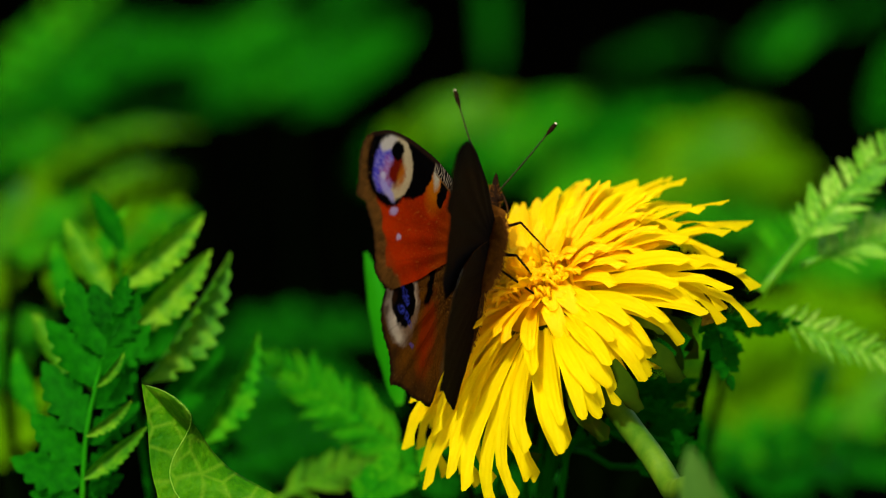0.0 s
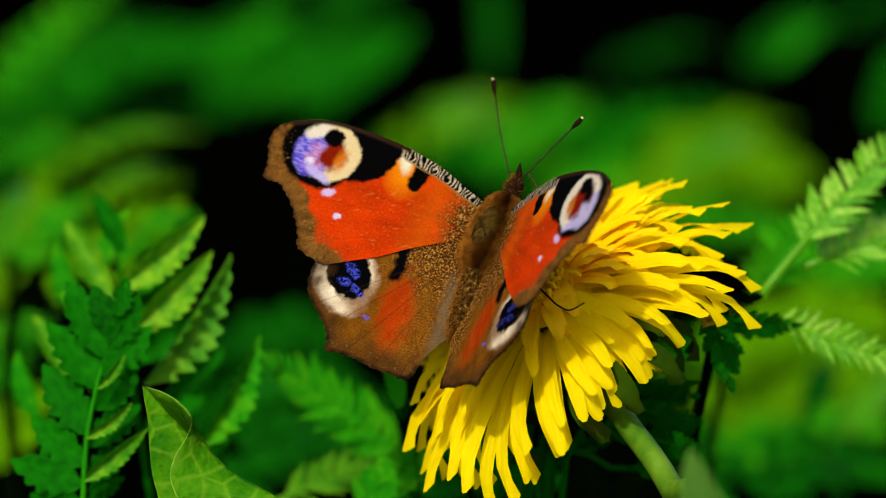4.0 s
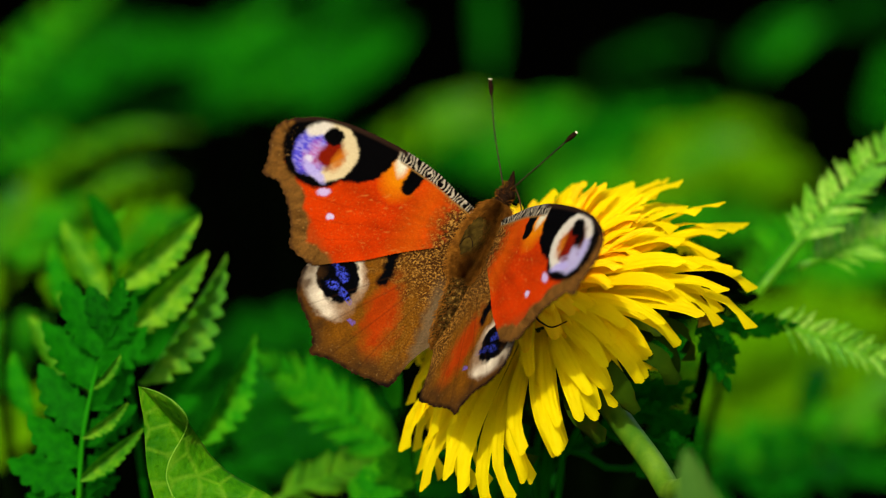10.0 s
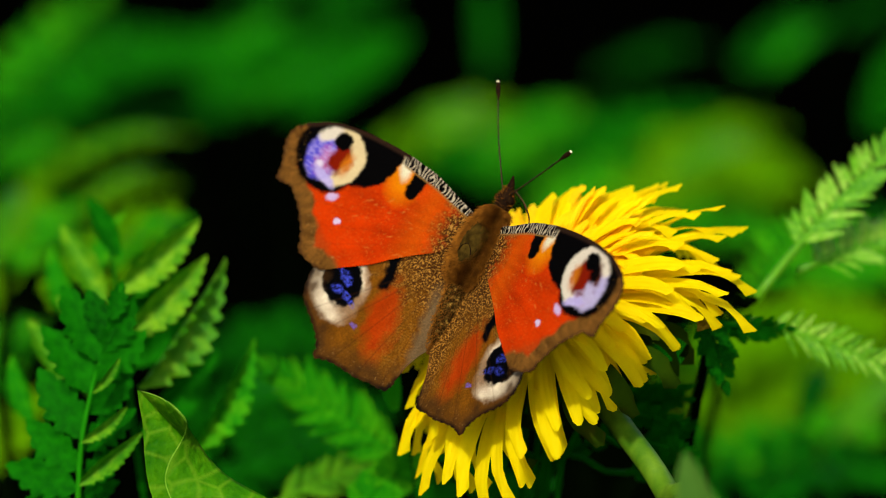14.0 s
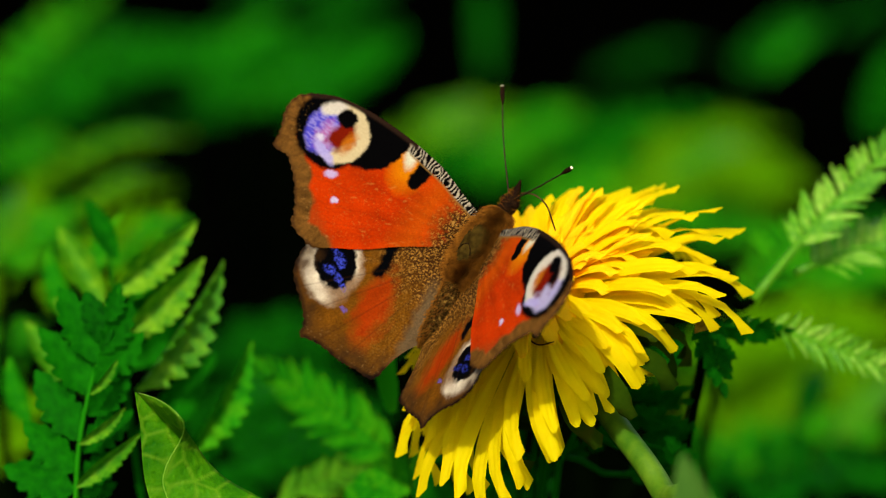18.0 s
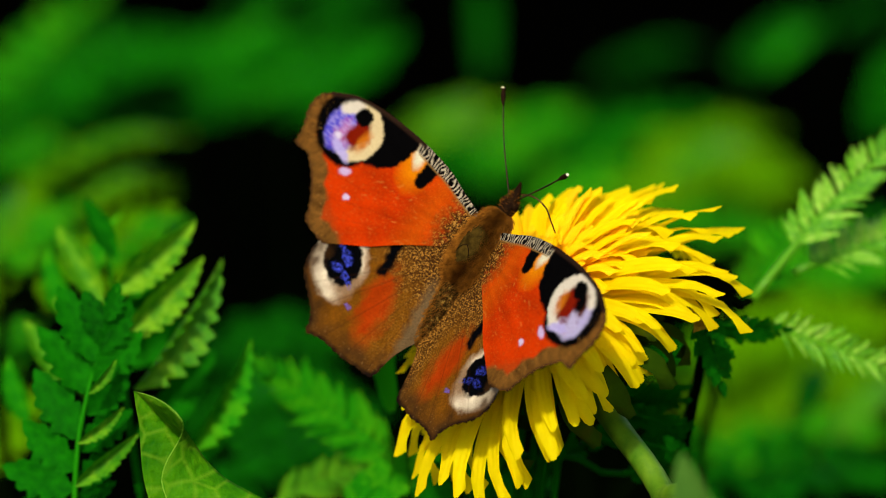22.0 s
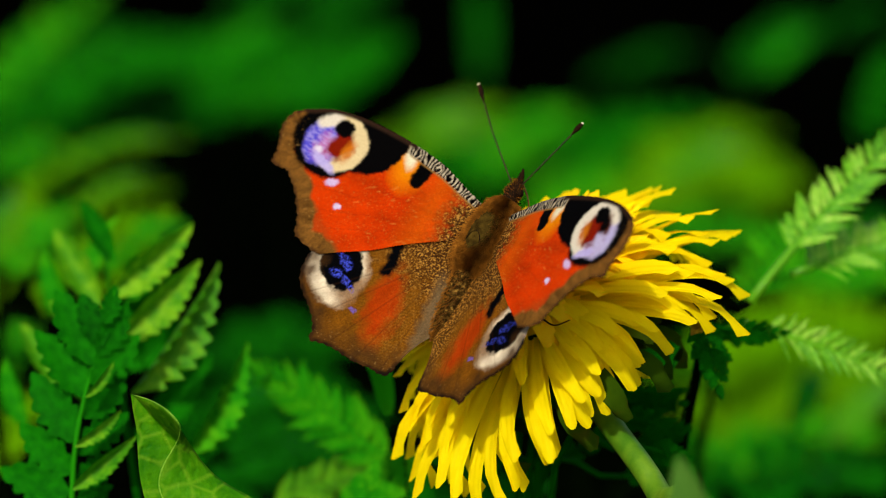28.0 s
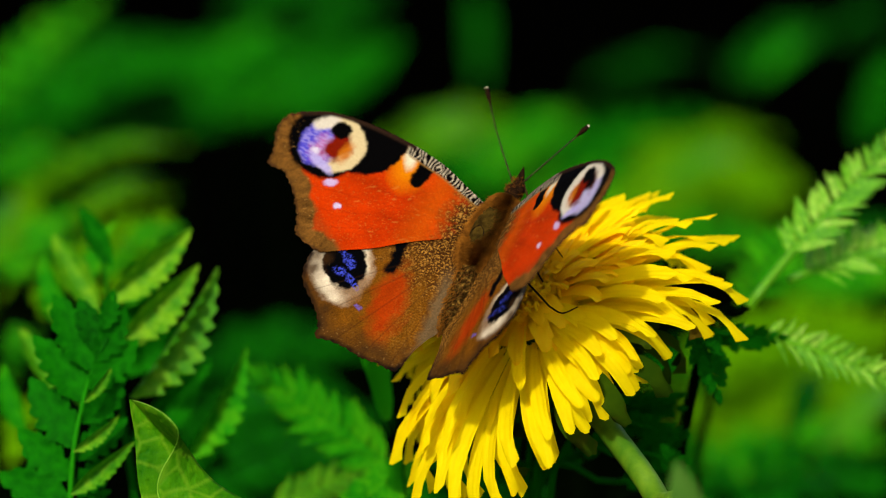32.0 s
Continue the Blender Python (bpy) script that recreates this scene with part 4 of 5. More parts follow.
def fore_pigment(x, y, seen_aslant=False):
    wx = x + 0.28 * (GRAIN.at(x * 1.7, y * 1.7) - 0.5) + 0.18 * (GRAIN.at(x * 6, y * 6) - 0.5)
    wy = y + 0.28 * (GRAIN.at(x * 1.7 + 40, y * 1.7) - 0.5) + 0.18 * (GRAIN.at(x * 6 + 80, y * 6) - 0.5)
    fine, speck = GRAIN.at(x * 9, y * 9), GRAIN.at(x * 9 + 9, y * 9 + 3)
    black = hexa(4, 3, 3)
    col = np.tile(hexa(218, 58, 0), (len(x), 1)) * (0.74 + 0.42 * GRAIN.at(x * 0.35, y * 0.6) + 0.10 * GRAIN.at(x * 3, y * 3))[:, None]
    col = blend(col, 0.55 * soft(np.abs(speck - 0.86) - 0.02, 0.05) * soft(4 - x, 3), hexa(235, 150, 60))
    # veins fan out from the root
    ang = np.arctan2(wy - 2.0, wx + 1)
    for a in (-0.42, -0.30, -0.17, -0.05, 0.06, 0.15):
        col = blend(col, 0.2 * soft(np.abs(ang - a) * np.hypot(x, y) - 0.07, 0.12), hexa(120, 30, 8))
    # a few rubbed, yellowish scratches
    rnd = random.Random(8)
    for _ in range(22):
        cx, cy = rnd.uniform(7, 20), rnd.uniform(-6, 4)
        col = blend(col, soft(oval(wx, wy, cx, cy, rnd.uniform(0.15, 0.6), 0.09, rnd.uniform(-50, 10)) - 1, 0.8) * 0.4, hexa(236, 150, 60))
    # dusted root
    dust = np.clip((6.4 - x - 0.25 * np.abs(y - 2) + 2.2 * (GRAIN.at(x * 2, y * 2) - 0.5)) / 3.2, 0, 1)
    col = blend(col, dust, hexa(80, 47, 13) * (0.45 + fine)[:, None])
    col = blend(col, dust * soft(0.70 - speck, 0.14), hexa(206, 146, 62))
    col = blend(col, np.clip((-6.2 - (wy + 0.55 * (16 - wx))) / 2.0, 0, 0.5), hexa(150, 70, 20))
    # golden flush between the dusted root and the red field
    col = blend(col, 0.45 * np.clip(1 - np.abs(x - 6.5) / 3.5, 0, 1), hexa(224, 108, 8))
    # yellow to cream spot by the front edge, and the two black patches
    col = blend(col, soft(oval(wx, wy, 11.8, 6.0, 2.1, 3.1, -12) - 1, 1.0) * 0.9, hexa(255, 150, 4))
    col = blend(col, soft(oval(wx, wy, 12.05, 7.2, 0.8, 1.9, -12) - 1, 0.7), hexa(255, 246, 200))
    patch = [(23.0, 9.0), (19.4, 9.3), (12.9, 8.9), (12.75, 7.3), (13.3, 5.2), (14.3, 3.5), (16.2, 2.3), (18.8, 1.4), (20.4, 2.2), (21.5, 6.0)]
    col = blend(col, soft(signed(wx, wy, patch), 0.35), black)
    d, _ = to_curve(wx, wy, [(9.5, 7.6), (9.7, 5.6), (9.95, 4.0)])
    col = blend(col, soft(d - 1.05 * np.clip((wy - 1.6) / 3.2, 0.3, 1), 0.3), black)
    # outer brown border
    d_out, along = to_curve(x, y, FORE_OUTER)
    wave = 0.45 * np.sin(along * 2.1) + 0.8 * (GRAIN.at(x * 1.1 + 7, y * 1.1) - 0.5)
    border = soft(d_out - 2.3 - 0.7 * soft(1.5 - y, 2) + wave * 0.6, 0.5)
    col = blend(col, border, hexa(136, 90, 34) * (0.58 + 0.45 * fine + 0.7 * (GRAIN.at(along * 2.2, d_out * 0.7) - 0.42))[:, None])
    col = blend(col, 0.35 * border * soft(np.abs(np.sin(along * 2.1 + 0.4 + 1.5 * (GRAIN.at(x * 1.3, y * 1.3) - 0.5))) - 0.12, 0.3), hexa(70, 40, 18))
    col = blend(col, soft(d_out - 0.25, 0.3) * (0.3 + 0.7 * GRAIN.at(along * 1.6, y * 0)), hexa(62, 38, 20))
    # eyespot
    ring = oval(wx, wy, 22.65, 4.0, 5.0, 4.5, 30)
    col = blend(col, soft(ring - 1.0, 0.10), black)
    col = blend(col, soft(oval(wx, wy, 21.3, 4.45, 3.85, 3.8, 25) - 1.0, 0.10), hexa(250, 236, 206) if seen_aslant else hexa(248, 222, 160))
    iris = soft(oval(wx, wy, 23.4, 3.55, 2.35, 2.95, -14) - 1.0, 0.25)
    streak, cloud = GRAIN.at(x * 2 + 31, y * 7), GRAIN.at(x * 1.6 + 11, y * 1.6 + 60)
    # the right iris is painted whitish, as its blue sheen fades seen aslant
    col = blend(col, iris, hexa(204, 194, 226) if seen_aslant else hexa(92, 84, 218))
    col = blend(col, iris * soft(oval(wx, wy, 22.5, 3.3, 1.6, 1.7) - 1 + 0.5 * (cloud - 0.5), 0.7), hexa(206, 124, 134) if seen_aslant else hexa(206, 120, 184))
    col = blend(col, iris * soft(0.48 - streak, 0.30) * 0.5, hexa(206, 190, 244))
    col = blend(col, iris * soft(oval(wx, wy, 23.3, 2.6, 0.55, 0.45) - 1, 0.8), hexa(248, 236, 248))
    col = blend(col, soft(oval(wx, wy, 21.9, 1.3, 1.9, 0.62, 22) - 1, 0.5) * 0.9, hexa(206, 192, 246))
    col = blend(col, soft(oval(wx, wy, 23.7, 6.7, 1.7, 0.85, -35) - 1, 0.5), hexa(250, 236, 206))
    if seen_aslant:
        col = blend(col, soft(oval(wx, wy, 21.9, 4.55, 2.5, 2.45, 20) - 1 + 0.3 * (cloud - 0.5), 0.3), hexa(96, 44, 22))
        col = blend(col, soft(oval(wx, wy, 23.0, 3.1, 1.7, 1.15, -35) - 1 + 0.7 * (streak - 0.5), 0.7), hexa(212, 200, 232))
        col = blend(col, soft(oval(wx, wy, 22.1, 5.4, 1.75, 1.25, -20) - 1, 0.3), black)
    col = blend(col, soft(oval(wx, wy, 20.95, 4.3, 1.6, 2.0, 10) - 1 + 0.5 * (cloud - 0.5), 0.5), hexa(140, 28, 4))
    col = blend(col, 0.8 * soft(oval(wx, wy, 19.75, 3.9, 0.75, 1.5, 8) - 1, 0.8), hexa(228, 128, 22))
    col = blend(col, soft(oval(wx, wy, 21.55, 6.45, 1.35, 1.15, -20) - 1, 0.25), black)
    # pale dots
    col = blend(col, soft(oval(wx, wy, 19.6, -0.5, 0.95, 0.5, -30) - 1, 0.6), hexa(230, 200, 240))
    col = blend(col, soft(oval(wx, wy, 17.4, -3.0, 0.48, 0.4, 25) - 1, 0.6), hexa(240, 216, 244))
    # striped front edge
    d_cost, run = to_curve(x, y, rounded(FORE_COSTA))
    edge = soft(d_cost - np.clip(0.8 + run * 0.07, 0.85, 1.45), 0.2) * soft(run - 13.6, 0.4)
    stripes = np.clip(np.sin(run * 11.6 + 2.4 * d_cost + 10 * (GRAIN.at(run * 1.5, d_cost * 1.2) - 0.5)) * 2.2 + 0.9 + 2.4 * (GRAIN.at(x * 5, y * 5) - 0.5), -1, 1) * 0.5 + 0.5
    lip = np.clip(0.8 + run * 0.07, 0.85, 1.45)
    col = blend(col, 0.8 * soft(np.abs(d_cost - lip - 0.12) - 0.1, 0.12) * soft(run - 13.2, 0.4), hexa(176, 128, 60))
    col = blend(col, edge, black)
    col = blend(col, edge * (1 - stripes), hexa(214, 196, 160))
    col = blend(col, 0.3 * soft(0.92 - GRAIN.at(x * 5.5 + 70, y * 5.5 + 20), 0.06) * soft(d_out - 3, 1), hexa(236, 180, 100))
    return blend(col, soft(d_cost - 0.55, 0.4) * soft(12.8 - run, 0.6), hexa(52, 34, 22))


def hind_pigment(x, y, fold=True):
    wx = x + 0.5 * (GRAIN.at(x * 1.4 + 50, y * 1.4) - 0.5) + 0.25 * (GRAIN.at(x * 6 + 3, y * 6) - 0.5)
    wy = y + 0.5 * (GRAIN.at(x * 1.4 + 90, y * 1.4) - 0.5) + 0.25 * (GRAIN.at(x * 6, y * 6 + 7) - 0.5)
    fine, speck = GRAIN.at(x * 9, y * 9 + 5), GRAIN.at(x * 9 + 2, y * 9 + 8)
    black = hexa(4, 4, 6)
    col = hexa(140, 84, 14) * (0.58 + 0.55 * fine + 0.35 * (GRAIN.at(x * 0.7, y * 0.7) - 0.5))[:, None]
    ray = GRAIN.at(np.arctan2(wx, -wy) * 22, np.hypot(x, y) * 0.5)
    rust = soft(oval(wx, wy, 6.0, -11.4, 2.0, 4.6, -10) - 1 + 0.6 * (ray - 0.5), 0.8)
    col = blend(col, 0.85 * rust, hexa(196, 58, 2) * (0.8 + 0.35 * ray)[:, None])
    dust = np.clip((7.5 + wy * 0.75 - 0.15 * wx + 3 * (GRAIN.at(x * 1.6, y * 1.6) - 0.5)) / 4, 0, 1)
    col = blend(col, dust, hexa(82, 48, 14) * (0.45 + fine)[:, None])
    col = blend(col, np.clip(dust + 0.25 * soft(x - 5, 3), 0, 1) * soft(0.68 - speck, 0.14), hexa(204, 144, 58))
    eye = oval(wx, wy, 13.3, -9.2, 2.75, 3.5, -33)
    outer = np.clip(0.5 + ((wx - 13.3) * 0.5 - (wy + 9.2) * 0.5) / 4, 0, 1)
    halo = soft(eye - 1.24 - 0.38 * outer, 0.35) * soft(9.0 - wx, 0.8) * (0.78 + 0.22 * outer)
    across, below = np.abs(0.6 * (wx - 13.0) - 0.8 * (wy + 9.6)), -0.7 * (wx - 13.0 + wy + 9.6)
    halo = halo * (1 - 0.8 * np.clip((below - 1.0) / 1.4, 0, 1) * np.clip(1.6 - across / 2.2, 0, 1))
    col = blend(col, halo, hexa(250, 230, 190) * (1.0 + 0.32 * ray)[:, None])
    col = blend(col, soft(eye - 1.0, 0.12), black)
    for cx, cy, ra, rb, tu in ((13.4, -10.5, 0.75, 0.55, 0), (11.5, -11.1, 1.2, 0.42, 32), (13.6, -8.4, 1.6, 0.5, 30), (12.4, -9.4, 0.4, 0.35, 0)):
        col = blend(col, soft(oval(wx, wy, cx, cy, ra, rb, tu) - 1, 0.6) * soft(0.5 - GRAIN.at(x * 8, y * 8), 0.25) * (1 if fold else 0.45), hexa(78, 92, 230))
    d, _ = to_curve(wx, wy, [(8.0, -3.8), (7.7, -6.0), (7.9, -7.6)])
    col = blend(col, soft(d - 0.8, 0.5), black)
    col = blend(col, soft(oval(wx, wy, 9.3, -13.8, 0.45, 0.26, 20) - 1, 0.6) * 0.6 * (0.5 + fine), hexa(120, 104, 210))
    if fold:
        # the inner margin is a grey, folded flap beside the abdomen
        col = blend(col, 0.85 * soft(wx - 1.1 - 0.10 * (wy + 10), 1.1) * soft(wy + 5.0, 3), hexa(122, 100, 66) * (0.55 + 0.4 * fine + 0.35 * ray)[:, None])
    else:
        col = blend(col, 0.75 * soft(wx - 1.8, 1.5), hexa(84, 52, 14) * (0.5 + fine)[:, None])
        col = blend(col, soft(wx - 2.0, 1.5) * soft(0.66 - speck, 0.14), hexa(204, 144, 58))
    d_out, along = to_curve(x, y, HIND_OUTER)
    col = blend(col, np.clip(1.05 - 0.5 * ray, 0, 1) * soft(d_out - 2.0 + 1.4 * (ray - 0.5), 2.2), hexa(78, 50, 20))
    for a in (0.12, 0.3, 0.48, 0.66, 0.82):
        col = blend(col, 0.35 * soft(np.abs(np.arctan2(x, -y) - a) * np.hypot(x, y) - 0.08, 0.15) * soft(-y - 30, 1), hexa(60, 34, 14))
    col = blend(col, 0.35 * soft(0.92 - GRAIN.at(x * 5.5 + 70, y * 5.5 + 20), 0.06) * soft(d_out - 2.5, 1), hexa(216, 170, 100))
    return blend(col, soft(d_out - 0.40, 0.4) * (0.45 + 0.55 * GRAIN.at(along * 1.6, y * 0 + 3)), hexa(30, 19, 12))


def wing_mesh(name, outline, pigment, root, side, step, camber):
    """A thin wing with an upper and a lower skin; u runs outwards, v forwards."""
    pts = np.array(outline)
    lo, hi = pts.min(0) - step, pts.max(0) + step
    nx, ny = int((hi[0] - lo[0]) / step) + 1, int((hi[1] - lo[1]) / step) + 1
    gx, gy = np.meshgrid(lo[0] + step * np.arange(nx), lo[1] + step * np.arange(ny), indexing="ij")
    x, y = gx.ravel(), gy.ravel()
    inn = inside(x, y, [tuple(p) for p in outline])
    cell = inn.reshape(nx, ny)
    keep = cell[:-1, :-1] | cell[1:, :-1] | cell[:-1, 1:] | cell[1:, 1:]
    i, j = np.nonzero(keep)
    idx = lambda a, b: a * ny + b
    quads = np.stack([idx(i, j), idx(i + 1, j), idx(i + 1, j + 1), idx(i, j + 1)], 1)
    used = np.unique(quads)
    place = -np.ones(nx * ny, int)
    place[used] = np.arange(len(used))
    x, y, inn, quads = x[used], y[used], inn[used], place[quads]
    # stray corners move onto the outline
    ring = outline + outline[:1]
    out = np.nonzero(~inn)[0]
    best = np.full(len(out), 1e9)
    ox, oy = x[out].copy(), y[out].copy()
    for (ax, ay), (bx, by) in zip(ring, ring[1:]):
        dx, dy = bx - ax, by - ay
        t = np.clip(((ox - ax) * dx + (oy - ay) * dy) / (dx * dx + dy * dy + 1e-12), 0, 1)
        px, py = ax + t * dx, ay + t * dy
        d = np.hypot(ox - px, oy - py)
        near_ = d < best
        x[out[near_]], y[out[near_]], best = px[near_], py[near_], np.minimum(best, d)
    col = np.clip(0.41 * pigment(x, y), 0, 1)
    under = hexa(12, 8, 6) * (0.6 + 0.9 * GRAIN.at(x * 3, y * 1.2))[:, None]
    ang = np.arctan2(y - root, x + 2)
    z = camber * np.sin(np.clip(x / 26, 0, 1) * math.pi) + 0.035 * np.sin(ang * 38) * np.clip(x / 8, 0, 1)
    n = len(x)
    co = np.concatenate([np.stack([side * x, y - root, z + 0.05], 1), np.stack([side * x, y - root, z - 0.05], 1)]) * MM
    flip = quads[:, ::-1]
    faces = np.concatenate([quads if side > 0 else flip, (flip if side > 0 else quads) + n])
    me = bpy.data.meshes.new(name)
    me.from_pydata(co.tolist(), [], faces.tolist())
    layer = me.color_attributes.new("pigment", "FLOAT_COLOR", "POINT")
    layer.data.foreach_set("color", np.concatenate([np.concatenate([col, np.clip(under, 0, 1)]), np.ones((2 * n, 1))], 1).astype(np.float32).ravel())
    me.polygons.foreach_set("use_smooth", np.ones(len(faces), bool))
    me.update()
    return me


def lathe(bm, stations, sides=18):
    """A body along y: each station is y, half width, half height, height of its middle."""
    rows_ = [[(w * MM * math.cos(a), yy * MM, (h * math.sin(a) + c) * MM) for a in (k * math.tau / sides for k in range(sides + 1))] for yy, w, h, c in stations]
    sheet(bm, rows_)
    bmesh.ops.remove_doubles(bm, verts=bm.verts, dist=0.00001)
    return smooth(bm)


def fur(parent, name, stations, count, length, seed, lean=0.8, fat=0.03, sides=False):
    """Short hairs on the upper side of a body part, combed backwards."""
    rnd, verts, faces = random.Random(seed), [], []
    for _ in range(count):
        k = rnd.random() * (len(stations) - 1)
        i = min(int(k), len(stations) - 2)
        yy, w, h, c = (p + (q - p) * (k - i) for p, q in zip(stations[i], stations[i + 1]))
        a = rnd.uniform(-0.3, math.pi + 0.3)
        if sides and math.hypot((a - math.pi / 2) / 0.72, (yy - 2.3) / 3.3) < rnd.uniform(0.72, 1.02):
            continue
        p = Vector((w * math.cos(a), yy, h * math.sin(a) + c))
        out = Vector((math.cos(a), 0, math.sin(a)))
        way = (out * rnd.uniform(0.3, 1) + Vector((rnd.uniform(-0.4, 0.4), -lean * rnd.uniform(0.3, 1.2), rnd.uniform(-0.2, 0.4)))).normalized()
        side = way.cross(out + Vector((0.01, 0.3, 0))).normalized() * fat
        s = length * rnd.uniform(0.5, 1.2) * (1.25 if sides and abs(a - math.pi / 2) > 0.85 else 1)
        n = len(verts)
        verts += [p - side, p + side, p + way * s * 0.6 + side * 0.6 + out * 0.05, p + way * s - out * 0.12 * s]
        faces += [(n, n + 1, n + 2), (n, n + 2, n + 3)]
    me = bpy.data.meshes.new(name)
    me.from_pydata([tuple(v * MM) for v in verts], [], faces)
    return tagged(link_part(name, me, FUR, parent), "golden brown hairs", kind="stuff")


THORAX = ((-2.8, 1.1, 0.9, 1.2), (-2.0, 1.9, 1.6, 1.3), (0, 2.4, 2.0, 1.3), (2.5, 2.6, 2.1, 1.2), (5.0, 2.2, 1.9, 1.0), (6.8, 1.4, 1.4, 0.8), (7.6, 0.9, 1.1, 0.7))
ABDOMEN = ((-12.4, 0.15, 0.15, 0.2), (-11.8, 0.7, 0.7, 0.2), (-10.5, 1.2, 1.0, 0.3), (-8.5, 1.55, 1.3, 0.4), (-6.2, 1.75, 1.45, 0.5), (-4, 1.7, 1.5, 0.8), (-2.2, 1.3, 1.3, 1.3))
HEAD_FORM = ((7.0, 0.7, 0.8, 0.7), (7.6, 1.05, 1.05, 0.7), (8.6, 1.2, 1.1, 0.6), (9.5, 0.9, 0.9, 0.6), (10.4, 0.5, 0.55, 0.8), (11.2, 0.32, 0.32, 1.1), (11.9, 0.08, 0.1, 1.4))


def build_butterfly():
    fly = thing("butterfly", "peacock butterfly with rust-red eyespotted wings resting on the dandelion", "butterfly")
    part("thorax", lathe(bmesh.new(), THORAX), FUR_SKIN, fly)
    fur(fly, "thorax_hair", THORAX, 19000, 0.75, 1, fat=0.007, sides=True)
    shield, rows_ = bmesh.new(), []
    for i in range(15):
        yy = -1.0 + 6.6 * i / 14
        half = 1.85 * math.sqrt(max(0.0, 1 - ((yy - 2.3) / 3.31) ** 2)) + 0.02
        w, h, c = (float(np.interp(yy, [q[0] for q in THORAX], [q[k] for q in THORAX])) for k in (1, 2, 3))
        rows_.append([(half * v * MM, yy * MM, (c + h * math.sqrt(1 - (half * v / w) ** 2) + 0.22 * (1 - v * v) - 0.10 * math.exp(-(v / 0.12) ** 2) + 0.03) * MM)
                      for v in [k / 8 - 1 for k in range(17)]])
    sheet(shield, rows_)
    plate = part("shield", smooth(shield), SHIELD, fly, "bare dark olive-brown back plate")
    ridge = lambda v, yy: rows_[round((yy + 1.0) / 6.6 * 14)][round((v + 1) * 8)]
    for ends in (((-0.75, 0.2), (-0.4, 1.4), (0.0, 1.9)), ((0.75, 0.2), (0.4, 1.4), (0.0, 1.9))):
        part("seam", tube(bmesh.new(), bend([Vector(ridge(*q)) + Vector((0, 0, 0.03 * MM)) for q in ends], 8), [0.07 * MM] * 9, 5), CHITIN, plate)
    fur(fly, "shoulder_hair", THORAX, 9000, 1.2, 4, 0.6, 0.006, sides=True)
    part("abdomen", lathe(bmesh.new(), ABDOMEN), ABDOMEN_SKIN, fly, "dark brown banded abdomen")
    fur(fly, "abdomen_hair", ABDOMEN, 1500, 0.7, 2, 1.0, 0.012)
    part("head", lathe(bmesh.new(), HEAD_FORM), CHITIN, fly)
    fur(fly, "head_hair", HEAD_FORM[:5], 220, 0.6, 3, -0.2)
    feelers = {}
    for s in (-1, 1):
        bm = bmesh.new()
        bmesh.ops.create_uvsphere(bm, u_segments=14, v_segments=10, radius=0.62 * MM)
        bmesh.ops.translate(bm, verts=bm.verts, vec=Vector((0.85 * s, 8.8, 0.85)) * MM)
        part("eye", smooth(bm), CHITIN, fly, "dark round eye")
        root, tip = Vector((0.7 * s, 9.6, 1.1)), Vector((-9.9, 20.9, 2.0)) if s < 0 else Vector((7.2, 18.6, 2.0))
        path = bend([root, root.lerp(tip, 0.5) + Vector((0.3 * s, 0.1, 0.2)), tip], 16)
        feeler = part("antenna", tube(bmesh.new(), [p * MM for p in path[:15]], [0.095 * MM] * 15, 7), ANTENNA, fly, "thin dark antenna")
        feelers[s] = feeler
        part("club", tube(bmesh.new(), [path[13].lerp(path[16], k / 8) * MM for k in range(9)], [r * MM for r in (0.10, 0.16, 0.23, 0.29, 0.32, 0.33, 0.31, 0.26, 0.18)], 8), CHITIN, feeler)
        part("club_tip", tube(bmesh.new(), [path[16].lerp(path[15], 0.12 - k * 0.09) * MM for k in range(4)], [r * MM for r in (0.23, 0.21, 0.15, 0.05)], 8), CLUB_TIP, feeler, "pale tip of the antenna")
        for hip, knee, foot in (((1.2, 5.2, -0.4), (4.0, 6.2, -0.2), (6.0, 4.4, -4.6)), ((1.4, 2.0, -0.8), (4.2, 2.0, -0.6), (6.4, -0.4, -5.0))):
            m = lambda p: Vector((p[0] * s, p[1], p[2]))
            limb = part("leg", tube(bmesh.new(), [m(hip) * MM, m(hip).lerp(m(knee), 0.5) * MM, m(knee) * MM], [0.28 * MM, 0.24 * MM, 0.17 * MM], 7), CHITIN, fly)
            part("foot", tube(bmesh.new(), [m(knee) * MM, m(knee).lerp(m(foot), 0.6) * MM, m(foot) * MM, (m(foot) + Vector((1.3 * s, -0.8, -0.2))) * MM], [0.16 * MM, 0.13 * MM, 0.10 * MM, 0.06 * MM], 7), CHITIN, limb)
    reach = [Vector(q) * MM for q in ((1.6, 0.4, -1.0), (10.5, -4.1, -3.0), (11.8, -4.1, -4.2), (13.3, -2.7, -4.5))]
    hind_leg = part("leg", tube(bmesh.new(), reach[:2], [0.16 * MM, 0.12 * MM], 7), CHITIN, fly)
    part("foot", tube(bmesh.new(), bend(reach[1:], 8), [0.12 * MM - 0.006 * MM * k for k in range(9)], 7), CHITIN, hind_leg)
    path = bend([(0.1, 10.4, 0.3), (2.0, 11.2, 0.2), (3.8, 11.0, -0.6), (4.6, 9.8, -2.2), (4.7, 8.8, -4.0)], 16)
    feelers[0] = part("proboscis", tube(bmesh.new(), [p * MM for p in path], [0.10 * MM] * 17, 7), PROBOSCIS, fly, "thin curved brown feeding tube")
    wings = {}
